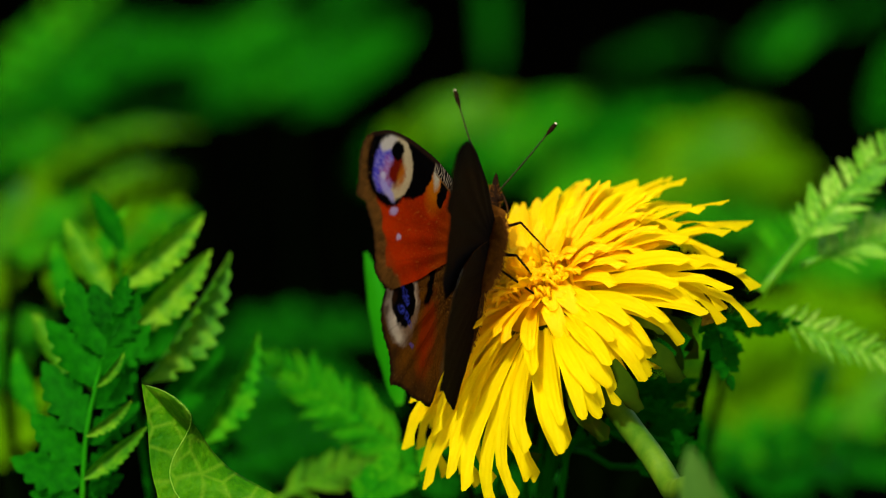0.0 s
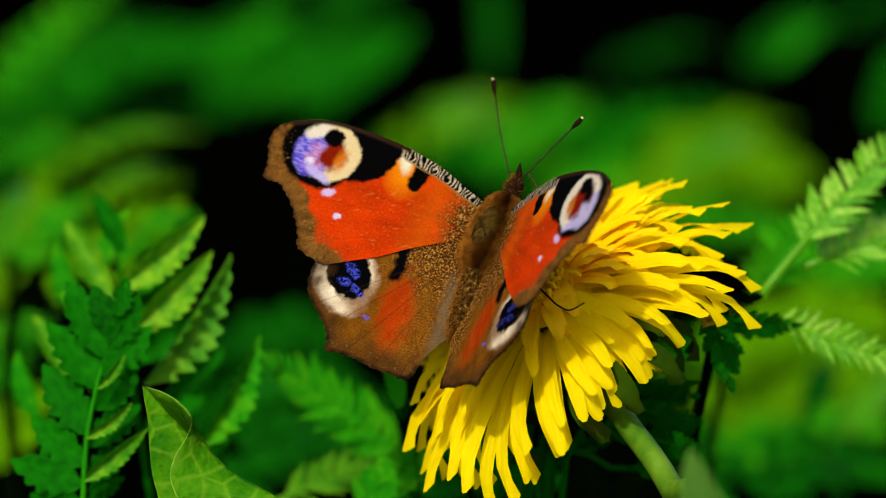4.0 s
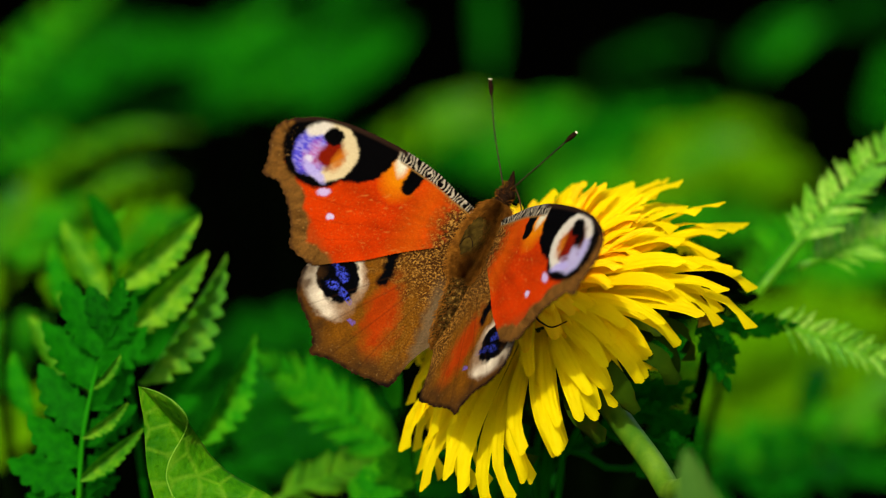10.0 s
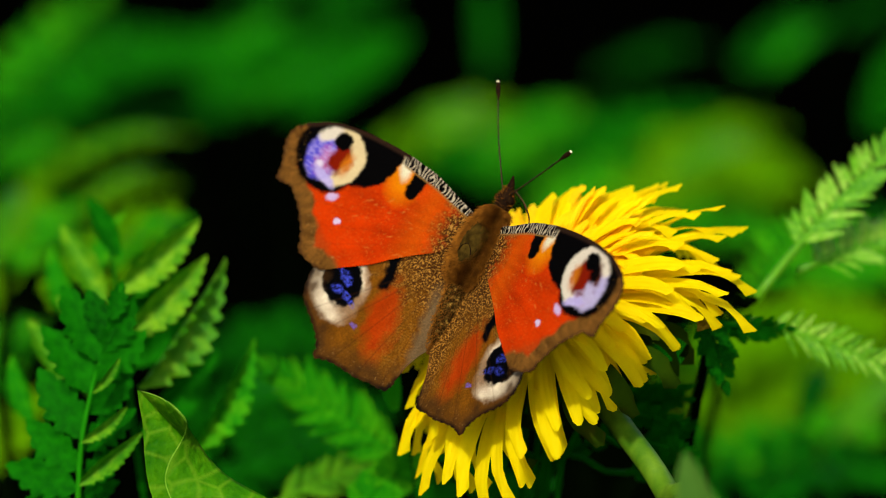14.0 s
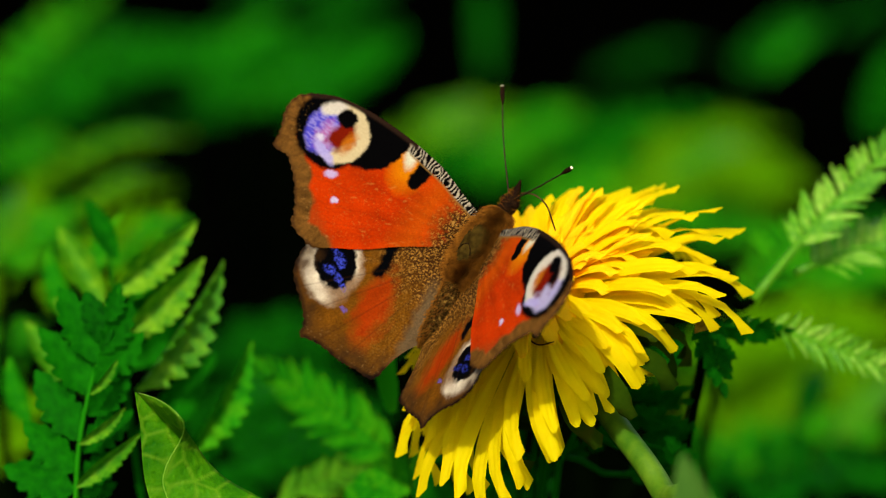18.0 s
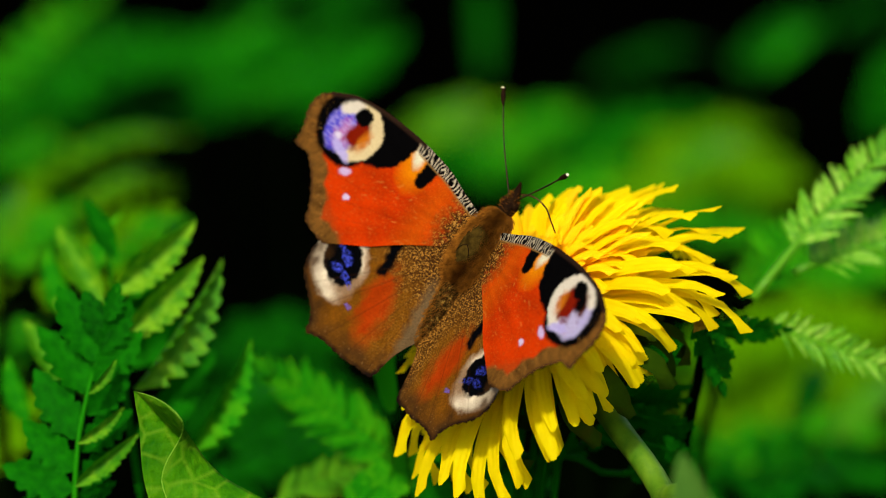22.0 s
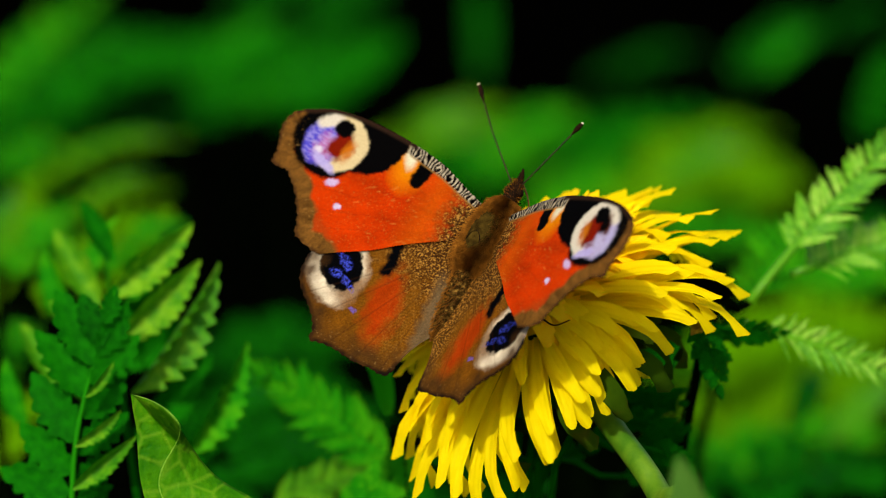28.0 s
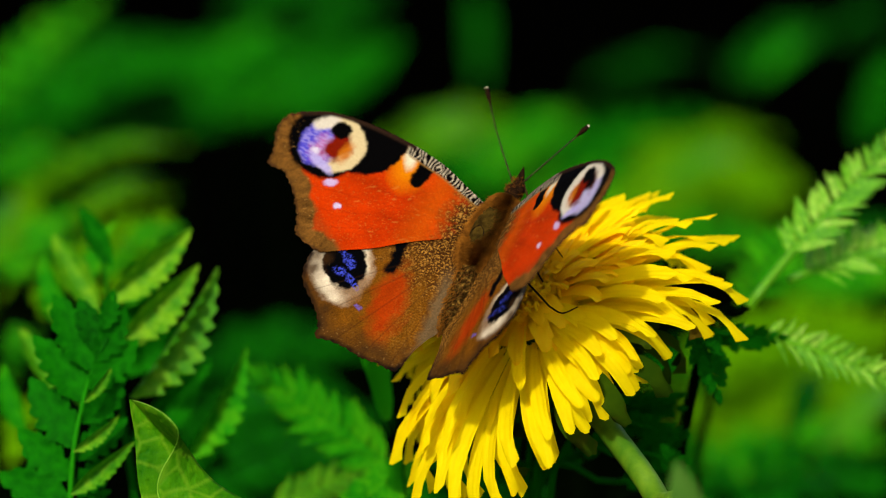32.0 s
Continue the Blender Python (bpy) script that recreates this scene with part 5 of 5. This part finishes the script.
    fore_line = rounded(FORE_COSTA) + scalloped(FORE_OUTER)[1:] + rounded(FORE_BACK)[1:]
    hind_line = rounded(HIND_FRONT) + scalloped(HIND_OUTER)[1:] + rounded(HIND_INNER)[1:-1]
    for s, tag in ((-1, "left"), (1, "right")):
        wings[tag, "fore"] = link_part("forewing", wing_mesh("forewing", fore_line, functools.partial(fore_pigment, seen_aslant=s > 0), 3.0, s, 0.09, 0.5), WING, fly, "rust-red forewing with a lilac and cream eyespot")
        wings[tag, "hind"] = link_part("hindwing", wing_mesh("hindwing", hind_line, functools.partial(hind_pigment, fold=s < 0), 0.0, s, 0.09, 0.4), WING, fly, "brown hindwing with a black and blue eyespot")
    return fly, wings, feelers


butterfly, WINGS, FEELERS = build_butterfly()


def hinge(side, root, lift, sweep=0.0):
    """The pose of a wing on the body, lifted about its hinge and swept forwards, in degrees."""
    return Matrix.Translation((side * 1.5 * MM, root * MM, (1.5 if root else 1.25) * MM)) @ pose(0, 0, 0, 0, -side * lift, 0) @ pose(0, 0, 0, 0, 0, side * sweep)


def swing(side, x, y, z):
    """The pose of an antenna that points along x, y, z from its root on the head."""
    root, tip = Vector((0.7 * side, 9.6, 1.1)), Vector((-9.9, 20.9, 2.0)) if side < 0 else Vector((7.2, 18.6, 2.0))
    turn = (tip - root).rotation_difference(Vector((x, y, z))).to_matrix().to_4x4()
    return Matrix.Translation(root * MM) @ turn @ Matrix.Translation(root * -MM)


def tuck(angle):
    """The pose of the feeding tube, turned back under the head by some degrees."""
    root = Vector((0.1, 10.4, 0.3)) * MM
    return Matrix.Translation(root) @ pose(0, 0, 0, 0, angle * 0.3, -angle) @ Matrix.Translation(-root)


def motions():
    """The butterfly shifts on the flower and opens and tilts its wings."""
    walk(butterfly, [
        (0, pose(0.00427, -0.00081, 0.29777, 53.2, -4.5, -26.2)), (0.1, pose(0.00451, -0.00074, 0.29798, 56.2, -5.8, -26.6)),
        (0.2, pose(0.00489, -0.00068, 0.29814, 60.5, -5.3, -29.9)), (0.5, pose(0.00524, -0.00039, 0.29892, 54.6, -6.9, -31.7)),
        (1, pose(0.00519, -0.00013, 0.29964, 53.3, -5.8, -34.8)), (1.5, pose(0.00519, -0.00014, 0.29961, 53.0, -6.3, -35.1)),
        (2, pose(0.00544, -0.00010, 0.29971, 46.8, -6.3, -40.3)), (2.5, pose(0.00539, -0.00011, 0.29970, 47.2, -5.5, -39.2)),
        (3, pose(0.00538, -0.00012, 0.29966, 47.8, -5.1, -39.5)), (3.5, pose(0.00540, -0.00011, 0.29969, 47.6, -5.0, -39.6)),
        (5.5, pose(0.00472, -0.00017, 0.29953, 54.1, -1.8, -40.1)), (6, pose(0.00449, -0.00023, 0.29935, 54.9, -1.6, -39.8)),
        (6.5, pose(0.00453, -0.00028, 0.29924, 54.5, -0.9, -40.7)), (7, pose(0.00446, -0.00026, 0.29928, 54.2, 0.8, -41.9)),
        (7.5, pose(0.00436, -0.00033, 0.29909, 55.4, 1.0, -41.6)), (8, pose(0.00460, -0.00036, 0.29902, 52.3, 1.1, -44.6)),
        (8.5, pose(0.00457, -0.00038, 0.29896, 50.9, 1.6, -45.2)), (9, pose(0.00452, -0.00041, 0.29887, 52.0, 1.8, -45.2)),
        (9.5, pose(0.00449, -0.00044, 0.29879, 52.6, 1.9, -45.7)), (10, pose(0.00443, -0.00045, 0.29877, 53.3, 1.6, -44.4)),
        (10.5, pose(0.00394, -0.00046, 0.29873, 57.0, 2.3, -42.4)), (11, pose(0.00402, -0.00053, 0.29855, 56.4, 3.2, -43.0)),
        (11.5, pose(0.00420, -0.00049, 0.29865, 53.9, 2.9, -44.5)), (12, pose(0.00413, -0.00047, 0.29870, 54.3, 3.3, -43.8)),
        (12.5, pose(0.00387, -0.00039, 0.29893, 57.4, 2.5, -43.0)), (13, pose(0.00426, -0.00042, 0.29886, 54.5, 4.6, -44.3)),
        (13.5, pose(0.00425, -0.00044, 0.29880, 55.4, 5.3, -44.8)), (14, pose(0.00436, -0.00048, 0.29869, 57.4, 5.9, -45.8)),
        (14.5, pose(0.00425, -0.00046, 0.29874, 57.6, 5.7, -46.9)), (16.5, pose(0.00439, -0.00047, 0.29872, 57.1, 11.8, -47.7)),
        (17, pose(0.00438, -0.00034, 0.29907, 56.7, 11.9, -48.8)), (17.5, pose(0.00450, -0.00037, 0.29897, 57.1, 12.3, -48.8)),
        (18, pose(0.00451, -0.00038, 0.29896, 56.8, 12.6, -48.8)), (18.5, pose(0.00445, -0.00040, 0.29891, 57.7, 13.1, -48.5)),
        (19, pose(0.00442, -0.00050, 0.29862, 60.0, 14.2, -49.5)), (19.5, pose(0.00460, -0.00045, 0.29877, 56.0, 14.5, -51.7)),
        (20, pose(0.00454, -0.00045, 0.29877, 56.4, 14.3, -51.4)), (20.5, pose(0.00437, -0.00045, 0.29877, 56.3, 14.5, -51.2)),
        (21, pose(0.00431, -0.00039, 0.29892, 58.7, 15.0, -50.7)), (21.5, pose(0.00426, -0.00039, 0.29893, 59.4, 15.2, -49.9)),
        (22, pose(0.00454, -0.00043, 0.29880, 58.1, 14.7, -50.9)), (22.5, pose(0.00445, -0.00036, 0.29900, 58.1, 15.7, -52.2)),
        (23, pose(0.00446, -0.00037, 0.29898, 57.6, 16.1, -52.7)), (23.5, pose(0.00479, -0.00036, 0.29901, 54.6, 16.7, -54.5)),
        (24, pose(0.00483, -0.00035, 0.29903, 55.1, 16.5, -54.7)), (24.5, pose(0.00495, -0.00037, 0.29899, 55.0, 16.3, -53.9)),
        (25, pose(0.00462, -0.00037, 0.29897, 56.0, 13.8, -52.7)), (25.5, pose(0.00480, -0.00017, 0.29953, 53.2, 8.6, -44.0)),
        (27.5, pose(0.00570, 0.00003, 0.30009, 49.6, 3.4, -42.4)), (28, pose(0.00592, 0.00009, 0.30023, 48.3, 3.3, -42.8)),
        (28.5, pose(0.00625, 0.00018, 0.30049, 43.2, 3.0, -43.1)), (29, pose(0.00622, 0.00016, 0.30044, 45.6, 3.1, -42.9)),
        (29.5, pose(0.00622, 0.00029, 0.30079, 49.4, 0.6, -41.5)), (30, pose(0.00638, 0.00041, 0.30112, 50.8, -1.3, -39.9)),
        (30.5, pose(0.00642, 0.00052, 0.30142, 47.1, -2.5, -39.1)), (31, pose(0.00674, 0.00051, 0.30139, 41.7, -2.9, -40.2)),
        (31.5, pose(0.00670, 0.00050, 0.30137, 41.6, -3.0, -40.2)), (32, pose(0.00664, 0.00042, 0.30117, 43.0, -3.5, -40.6))])
    walk(WINGS["left", "fore"], [
        (0, hinge(-1, 3, 86.0, 0.6)), (0.1, hinge(-1, 3, 66.6, -1.1)), (0.2, hinge(-1, 3, 54.2, -2.7)), (0.5, hinge(-1, 3, 37.1, -1.7)),
        (1, hinge(-1, 3, 31.7, -1.3)), (1.5, hinge(-1, 3, 30.3, -0.7)), (2, hinge(-1, 3, 32.2, -0.5)), (2.5, hinge(-1, 3, 34.0, -0.3)),
        (3, hinge(-1, 3, 33.1, 0.2)), (3.5, hinge(-1, 3, 33.2, -0.1)), (5.5, hinge(-1, 3, 29.7, -0.9)), (6, hinge(-1, 3, 27.6, -0.5)),
        (6.5, hinge(-1, 3, 30.0, -0.8)), (7, hinge(-1, 3, 28.9, -0.5)), (7.5, hinge(-1, 3, 27.6, -0.4)), (8, hinge(-1, 3, 27.4, -0.9)),
        (8.5, hinge(-1, 3, 26.8, -0.4)), (9, hinge(-1, 3, 27.4, -0.3)), (9.5, hinge(-1, 3, 27.4, -0.0)), (10, hinge(-1, 3, 26.8, 0.3)),
        (10.5, hinge(-1, 3, 25.2, 0.5)), (11, hinge(-1, 3, 27.1, 0.1)), (11.5, hinge(-1, 3, 27.4, -0.2)), (12, hinge(-1, 3, 25.9, 0.4)),
        (12.5, hinge(-1, 3, 24.0, 0.3)), (13, hinge(-1, 3, 30.3, 0.3)), (13.5, hinge(-1, 3, 27.9, 0.5)), (14, hinge(-1, 3, 15.8, -0.0)),
        (14.5, hinge(-1, 3, 14.8, -0.5)), (16.5, hinge(-1, 3, 17.8, 1.1)), (17, hinge(-1, 3, 25.8, 1.2)), (17.5, hinge(-1, 3, 27.1, 0.6)),
        (18, hinge(-1, 3, 26.7, 0.3)), (18.5, hinge(-1, 3, 22.2, 0.6)), (19, hinge(-1, 3, 14.7, 0.5)), (19.5, hinge(-1, 3, 13.8, 0.4)),
        (20, hinge(-1, 3, 14.1, 0.7)), (20.5, hinge(-1, 3, 13.2, 0.9)), (21, hinge(-1, 3, 12.2, 1.1)), (21.5, hinge(-1, 3, 12.3, 1.2)),
        (22, hinge(-1, 3, 14.3, 1.0)), (22.5, hinge(-1, 3, 19.8, 1.1)), (23, hinge(-1, 3, 25.7, 0.8)), (23.5, hinge(-1, 3, 25.9, 0.5)),
        (24, hinge(-1, 3, 16.4, 1.2)), (24.5, hinge(-1, 3, 14.1, 1.0)), (25, hinge(-1, 3, 16.6, 1.5)), (25.5, hinge(-1, 3, 33.4, 0.1)),
        (27.5, hinge(-1, 3, 21.6, 0.1)), (28, hinge(-1, 3, 23.2, -0.1)), (28.5, hinge(-1, 3, 33.9, 0.0)), (29, hinge(-1, 3, 32.3, -0.4)),
        (29.5, hinge(-1, 3, 27.3, -0.3)), (30, hinge(-1, 3, 21.7, -0.7)), (30.5, hinge(-1, 3, 25.6, -0.5)), (31, hinge(-1, 3, 35.0, -0.3)),
        (31.5, hinge(-1, 3, 33.8, -0.2)), (32, hinge(-1, 3, 30.8, 0.1))])
    walk(WINGS["left", "hind"], [
        (0, hinge(-1, 0, 86.0)), (0.1, hinge(-1, 0, 66.6)), (0.2, hinge(-1, 0, 54.2)), (0.5, hinge(-1, 0, 37.1)),
        (1, hinge(-1, 0, 31.7)), (1.5, hinge(-1, 0, 30.3)), (2, hinge(-1, 0, 32.2)), (2.5, hinge(-1, 0, 34.0)),
        (3, hinge(-1, 0, 33.1)), (3.5, hinge(-1, 0, 33.2)), (5.5, hinge(-1, 0, 29.7)), (6, hinge(-1, 0, 27.6)),
        (6.5, hinge(-1, 0, 30.0)), (7, hinge(-1, 0, 28.9)), (7.5, hinge(-1, 0, 27.6)), (8, hinge(-1, 0, 27.4)),
        (8.5, hinge(-1, 0, 26.8)), (9, hinge(-1, 0, 27.4)), (9.5, hinge(-1, 0, 27.4)), (10, hinge(-1, 0, 26.8)),
        (10.5, hinge(-1, 0, 25.2)), (11, hinge(-1, 0, 27.1)), (11.5, hinge(-1, 0, 27.4)), (12, hinge(-1, 0, 25.9)),
        (12.5, hinge(-1, 0, 24.0)), (13, hinge(-1, 0, 30.3)), (13.5, hinge(-1, 0, 27.9)), (14, hinge(-1, 0, 15.8)),
        (14.5, hinge(-1, 0, 14.8)), (16.5, hinge(-1, 0, 17.8)), (17, hinge(-1, 0, 25.8)), (17.5, hinge(-1, 0, 27.1)),
        (18, hinge(-1, 0, 26.7)), (18.5, hinge(-1, 0, 22.2)), (19, hinge(-1, 0, 14.7)), (19.5, hinge(-1, 0, 13.8)),
        (20, hinge(-1, 0, 14.1)), (20.5, hinge(-1, 0, 13.2)), (21, hinge(-1, 0, 12.2)), (21.5, hinge(-1, 0, 12.3)),
        (22, hinge(-1, 0, 14.3)), (22.5, hinge(-1, 0, 19.8)), (23, hinge(-1, 0, 25.7)), (23.5, hinge(-1, 0, 25.9)),
        (24, hinge(-1, 0, 16.4)), (24.5, hinge(-1, 0, 14.1)), (25, hinge(-1, 0, 16.6)), (25.5, hinge(-1, 0, 33.4)),
        (27.5, hinge(-1, 0, 21.6)), (28, hinge(-1, 0, 23.2)), (28.5, hinge(-1, 0, 33.9)), (29, hinge(-1, 0, 32.3)),
        (29.5, hinge(-1, 0, 27.3)), (30, hinge(-1, 0, 21.7)), (30.5, hinge(-1, 0, 25.6)), (31, hinge(-1, 0, 35.0)),
        (31.5, hinge(-1, 0, 33.8)), (32, hinge(-1, 0, 30.8))])
    walk(WINGS["right", "fore"], [
        (0, hinge(1, 3, 75.8, -0.6)), (0.1, hinge(1, 3, 56.2, -1.2)), (0.2, hinge(1, 3, 42.7, 0.3)), (0.5, hinge(1, 3, 31.6, -4.5)),
        (1, hinge(1, 3, 28.1, -3.5)), (1.5, hinge(1, 3, 27.3, -3.4)), (2, hinge(1, 3, 29.8, -3.4)), (2.5, hinge(1, 3, 31.7, -2.9)),
        (3, hinge(1, 3, 30.5, -2.9)), (3.5, hinge(1, 3, 30.0, -2.2)), (5.5, hinge(1, 3, 27.4, -0.2)), (6, hinge(1, 3, 26.4, -0.3)),
        (6.5, hinge(1, 3, 27.6, -0.3)), (7, hinge(1, 3, 28.5, -0.3)), (7.5, hinge(1, 3, 27.4, -0.1)), (8, hinge(1, 3, 24.9, -0.0)),
        (8.5, hinge(1, 3, 25.2, -0.2)), (9, hinge(1, 3, 25.4, -0.1)), (9.5, hinge(1, 3, 24.9, -0.2)), (10, hinge(1, 3, 25.1, -0.8)),
        (10.5, hinge(1, 3, 25.2, -0.6)), (11, hinge(1, 3, 26.2, -0.8)), (11.5, hinge(1, 3, 26.1, -1.3)), (12, hinge(1, 3, 26.0, -1.8)),
        (12.5, hinge(1, 3, 27.0, -1.5)), (13, hinge(1, 3, 31.2, -2.0)), (13.5, hinge(1, 3, 29.7, -1.6)), (14, hinge(1, 3, 16.6, -0.7)),
        (14.5, hinge(1, 3, 16.7, -1.0)), (16.5, hinge(1, 3, 21.4, -0.1)), (17, hinge(1, 3, 30.8, -0.6)), (17.5, hinge(1, 3, 30.7, -0.4)),
        (18, hinge(1, 3, 30.6, -0.2)), (18.5, hinge(1, 3, 26.3, 0.4)), (19, hinge(1, 3, 16.0, 0.8)), (19.5, hinge(1, 3, 16.7, 0.4)),
        (20, hinge(1, 3, 17.0, 0.3)), (20.5, hinge(1, 3, 16.9, 0.4)), (21, hinge(1, 3, 17.9, 0.6)), (21.5, hinge(1, 3, 18.0, 0.8)),
        (22, hinge(1, 3, 17.4, 0.8)), (22.5, hinge(1, 3, 24.8, 1.6)), (23, hinge(1, 3, 31.4, 0.4)), (23.5, hinge(1, 3, 30.3, 0.2)),
        (24, hinge(1, 3, 21.0, 0.3)), (24.5, hinge(1, 3, 18.0, 0.3)), (25, hinge(1, 3, 17.8, 0.8)), (25.5, hinge(1, 3, 32.6, 0.2)),
        (27.5, hinge(1, 3, 22.0, 2.5)), (28, hinge(1, 3, 23.5, 2.4)), (28.5, hinge(1, 3, 33.1, 1.1)), (29, hinge(1, 3, 32.0, 1.1)),
        (29.5, hinge(1, 3, 28.2, 1.5)), (30, hinge(1, 3, 22.5, 2.6)), (30.5, hinge(1, 3, 26.0, 2.3)), (31, hinge(1, 3, 34.7, 0.8)),
        (31.5, hinge(1, 3, 33.9, 0.8)), (32, hinge(1, 3, 31.0, 1.0))])
    walk(WINGS["right", "hind"], [
        (0, hinge(1, 0, 72.8)), (0.1, hinge(1, 0, 53.2)), (0.2, hinge(1, 0, 39.7)), (0.5, hinge(1, 0, 28.6)),
        (1, hinge(1, 0, 25.1)), (1.5, hinge(1, 0, 24.3)), (2, hinge(1, 0, 26.8)), (2.5, hinge(1, 0, 28.7)),
        (3, hinge(1, 0, 27.5)), (3.5, hinge(1, 0, 27.0)), (5.5, hinge(1, 0, 24.4)), (6, hinge(1, 0, 23.4)),
        (6.5, hinge(1, 0, 24.6)), (7, hinge(1, 0, 25.5)), (7.5, hinge(1, 0, 24.4)), (8, hinge(1, 0, 21.9)),
        (8.5, hinge(1, 0, 22.2)), (9, hinge(1, 0, 22.4)), (9.5, hinge(1, 0, 21.9)), (10, hinge(1, 0, 22.1)),
        (10.5, hinge(1, 0, 22.2)), (11, hinge(1, 0, 23.2)), (11.5, hinge(1, 0, 23.1)), (12, hinge(1, 0, 23.0)),
        (12.5, hinge(1, 0, 24.0)), (13, hinge(1, 0, 28.2)), (13.5, hinge(1, 0, 26.7)), (14, hinge(1, 0, 13.6)),
        (14.5, hinge(1, 0, 13.7)), (16.5, hinge(1, 0, 18.4)), (17, hinge(1, 0, 27.8)), (17.5, hinge(1, 0, 27.7)),
        (18, hinge(1, 0, 27.6)), (18.5, hinge(1, 0, 23.3)), (19, hinge(1, 0, 13.0)), (19.5, hinge(1, 0, 13.7)),
        (20, hinge(1, 0, 14.0)), (20.5, hinge(1, 0, 13.9)), (21, hinge(1, 0, 14.9)), (21.5, hinge(1, 0, 15.0)),
        (22, hinge(1, 0, 14.4)), (22.5, hinge(1, 0, 21.8)), (23, hinge(1, 0, 28.4)), (23.5, hinge(1, 0, 27.3)),
        (24, hinge(1, 0, 18.0)), (24.5, hinge(1, 0, 15.0)), (25, hinge(1, 0, 14.8)), (25.5, hinge(1, 0, 29.6)),
        (27.5, hinge(1, 0, 19.0)), (28, hinge(1, 0, 20.5)), (28.5, hinge(1, 0, 30.1)), (29, hinge(1, 0, 29.0)),
        (29.5, hinge(1, 0, 25.2)), (30, hinge(1, 0, 19.5)), (30.5, hinge(1, 0, 23.0)), (31, hinge(1, 0, 31.7)),
        (31.5, hinge(1, 0, 30.9)), (32, hinge(1, 0, 28.0))])
    walk(FEELERS[-1], [
        (0, swing(-1, -0.493, 0.868, 0.066)), (0.5, swing(-1, -0.505, 0.858, 0.092)), (1, swing(-1, -0.526, 0.843, 0.108)),
        (2, swing(-1, -0.518, 0.841, 0.158)), (3, swing(-1, -0.523, 0.840, 0.144)), (6, swing(-1, -0.515, 0.851, 0.105)),
        (7, swing(-1, -0.533, 0.837, 0.124)), (8, swing(-1, -0.538, 0.832, 0.133)), (9, swing(-1, -0.561, 0.818, 0.127)),
        (10, swing(-1, -0.547, 0.826, 0.137)), (12, swing(-1, -0.552, 0.828, 0.102)), (14, swing(-1, -0.546, 0.836, 0.050)),
        (17, swing(-1, -0.685, 0.727, 0.044)), (19, swing(-1, -0.663, 0.749, -0.016)), (20, swing(-1, -0.668, 0.743, 0.032)),
        (21, swing(-1, -0.716, 0.698, 0.008)), (23, swing(-1, -0.704, 0.710, -0.020)), (23.5, swing(-1, -0.694, 0.719, -0.013)),
        (23.7, swing(-1, -0.671, 0.742, 0.002)), (23.8, swing(-1, -0.659, 0.748, -0.078)), (23.9, swing(-1, -0.611, 0.756, -0.236)),
        (24, swing(-1, -0.453, 0.733, -0.507)), (24.1, swing(-1, -0.356, 0.650, -0.671)), (24.2, swing(-1, -0.228, 0.509, -0.830)),
        (24.3, swing(-1, -0.179, 0.403, -0.898)), (24.4, swing(-1, -0.138, 0.322, -0.937)), (24.6, swing(-1, -0.065, 0.249, -0.966)),
        (24.8, swing(-1, -0.370, 0.665, -0.649)), (25, swing(-1, -0.756, 0.655, -0.024)), (28, swing(-1, -0.701, 0.685, 0.200)),
        (30, swing(-1, -0.666, 0.728, 0.164)), (32, swing(-1, -0.620, 0.764, 0.179))])
    walk(FEELERS[1], [
        (0, swing(1, 0.539, 0.842, 0.031)), (0.5, swing(1, 0.557, 0.828, -0.064)), (1, swing(1, 0.507, 0.861, -0.044)),
        (2, swing(1, 0.494, 0.870, -0.013)), (3, swing(1, 0.481, 0.876, -0.009)), (6, swing(1, 0.545, 0.836, 0.058)),
        (7, swing(1, 0.573, 0.814, 0.094)), (8, swing(1, 0.524, 0.851, -0.029)), (9, swing(1, 0.455, 0.886, -0.087)),
        (10, swing(1, 0.540, 0.839, 0.057)), (12, swing(1, 0.598, 0.784, 0.167)), (14, swing(1, 0.675, 0.703, 0.224)),
        (17, swing(1, 0.651, 0.651, 0.391)), (19, swing(1, 0.716, 0.635, 0.289)), (20, swing(1, 0.685, 0.664, 0.300)),
        (21, swing(1, 0.648, 0.655, 0.390)), (23, swing(1, 0.739, 0.568, 0.362)), (23.5, swing(1, 0.757, 0.584, 0.292)),
        (23.6, swing(1, 0.772, 0.607, 0.189)), (23.7, swing(1, 0.818, 0.575, -0.023)), (23.8, swing(1, 0.644, 0.511, -0.569)),
        (23.9, swing(1, 0.699, 0.398, -0.594)), (24, swing(1, 0.738, 0.289, -0.610)), (24.1, swing(1, 0.756, 0.230, -0.613)),
        (24.2, swing(1, 0.768, 0.182, -0.614)), (24.3, swing(1, 0.776, 0.143, -0.614)), (24.4, swing(1, 0.779, 0.135, -0.612)),
        (24.6, swing(1, 0.701, 0.410, -0.584)), (24.8, swing(1, 0.704, 0.624, -0.339)), (25, swing(1, 0.539, 0.831, -0.137)),
        (28, swing(1, 0.344, 0.939, 0.013)), (30, swing(1, 0.455, 0.889, -0.052)), (32, swing(1, 0.505, 0.863, 0.019))])
    # the feeding tube is tucked under the head, and stretched out twice
    walk(FEELERS[0], [(t, tuck(a)) for t, a in ((0, 80), (3.5, 80), (5.5, 0), (6.2, 0), (6.9, 75), (13.0, 75), (14.0, 50), (16.5, 0), (25.2, 0), (27.5, 70), (32, 80))])

motions()
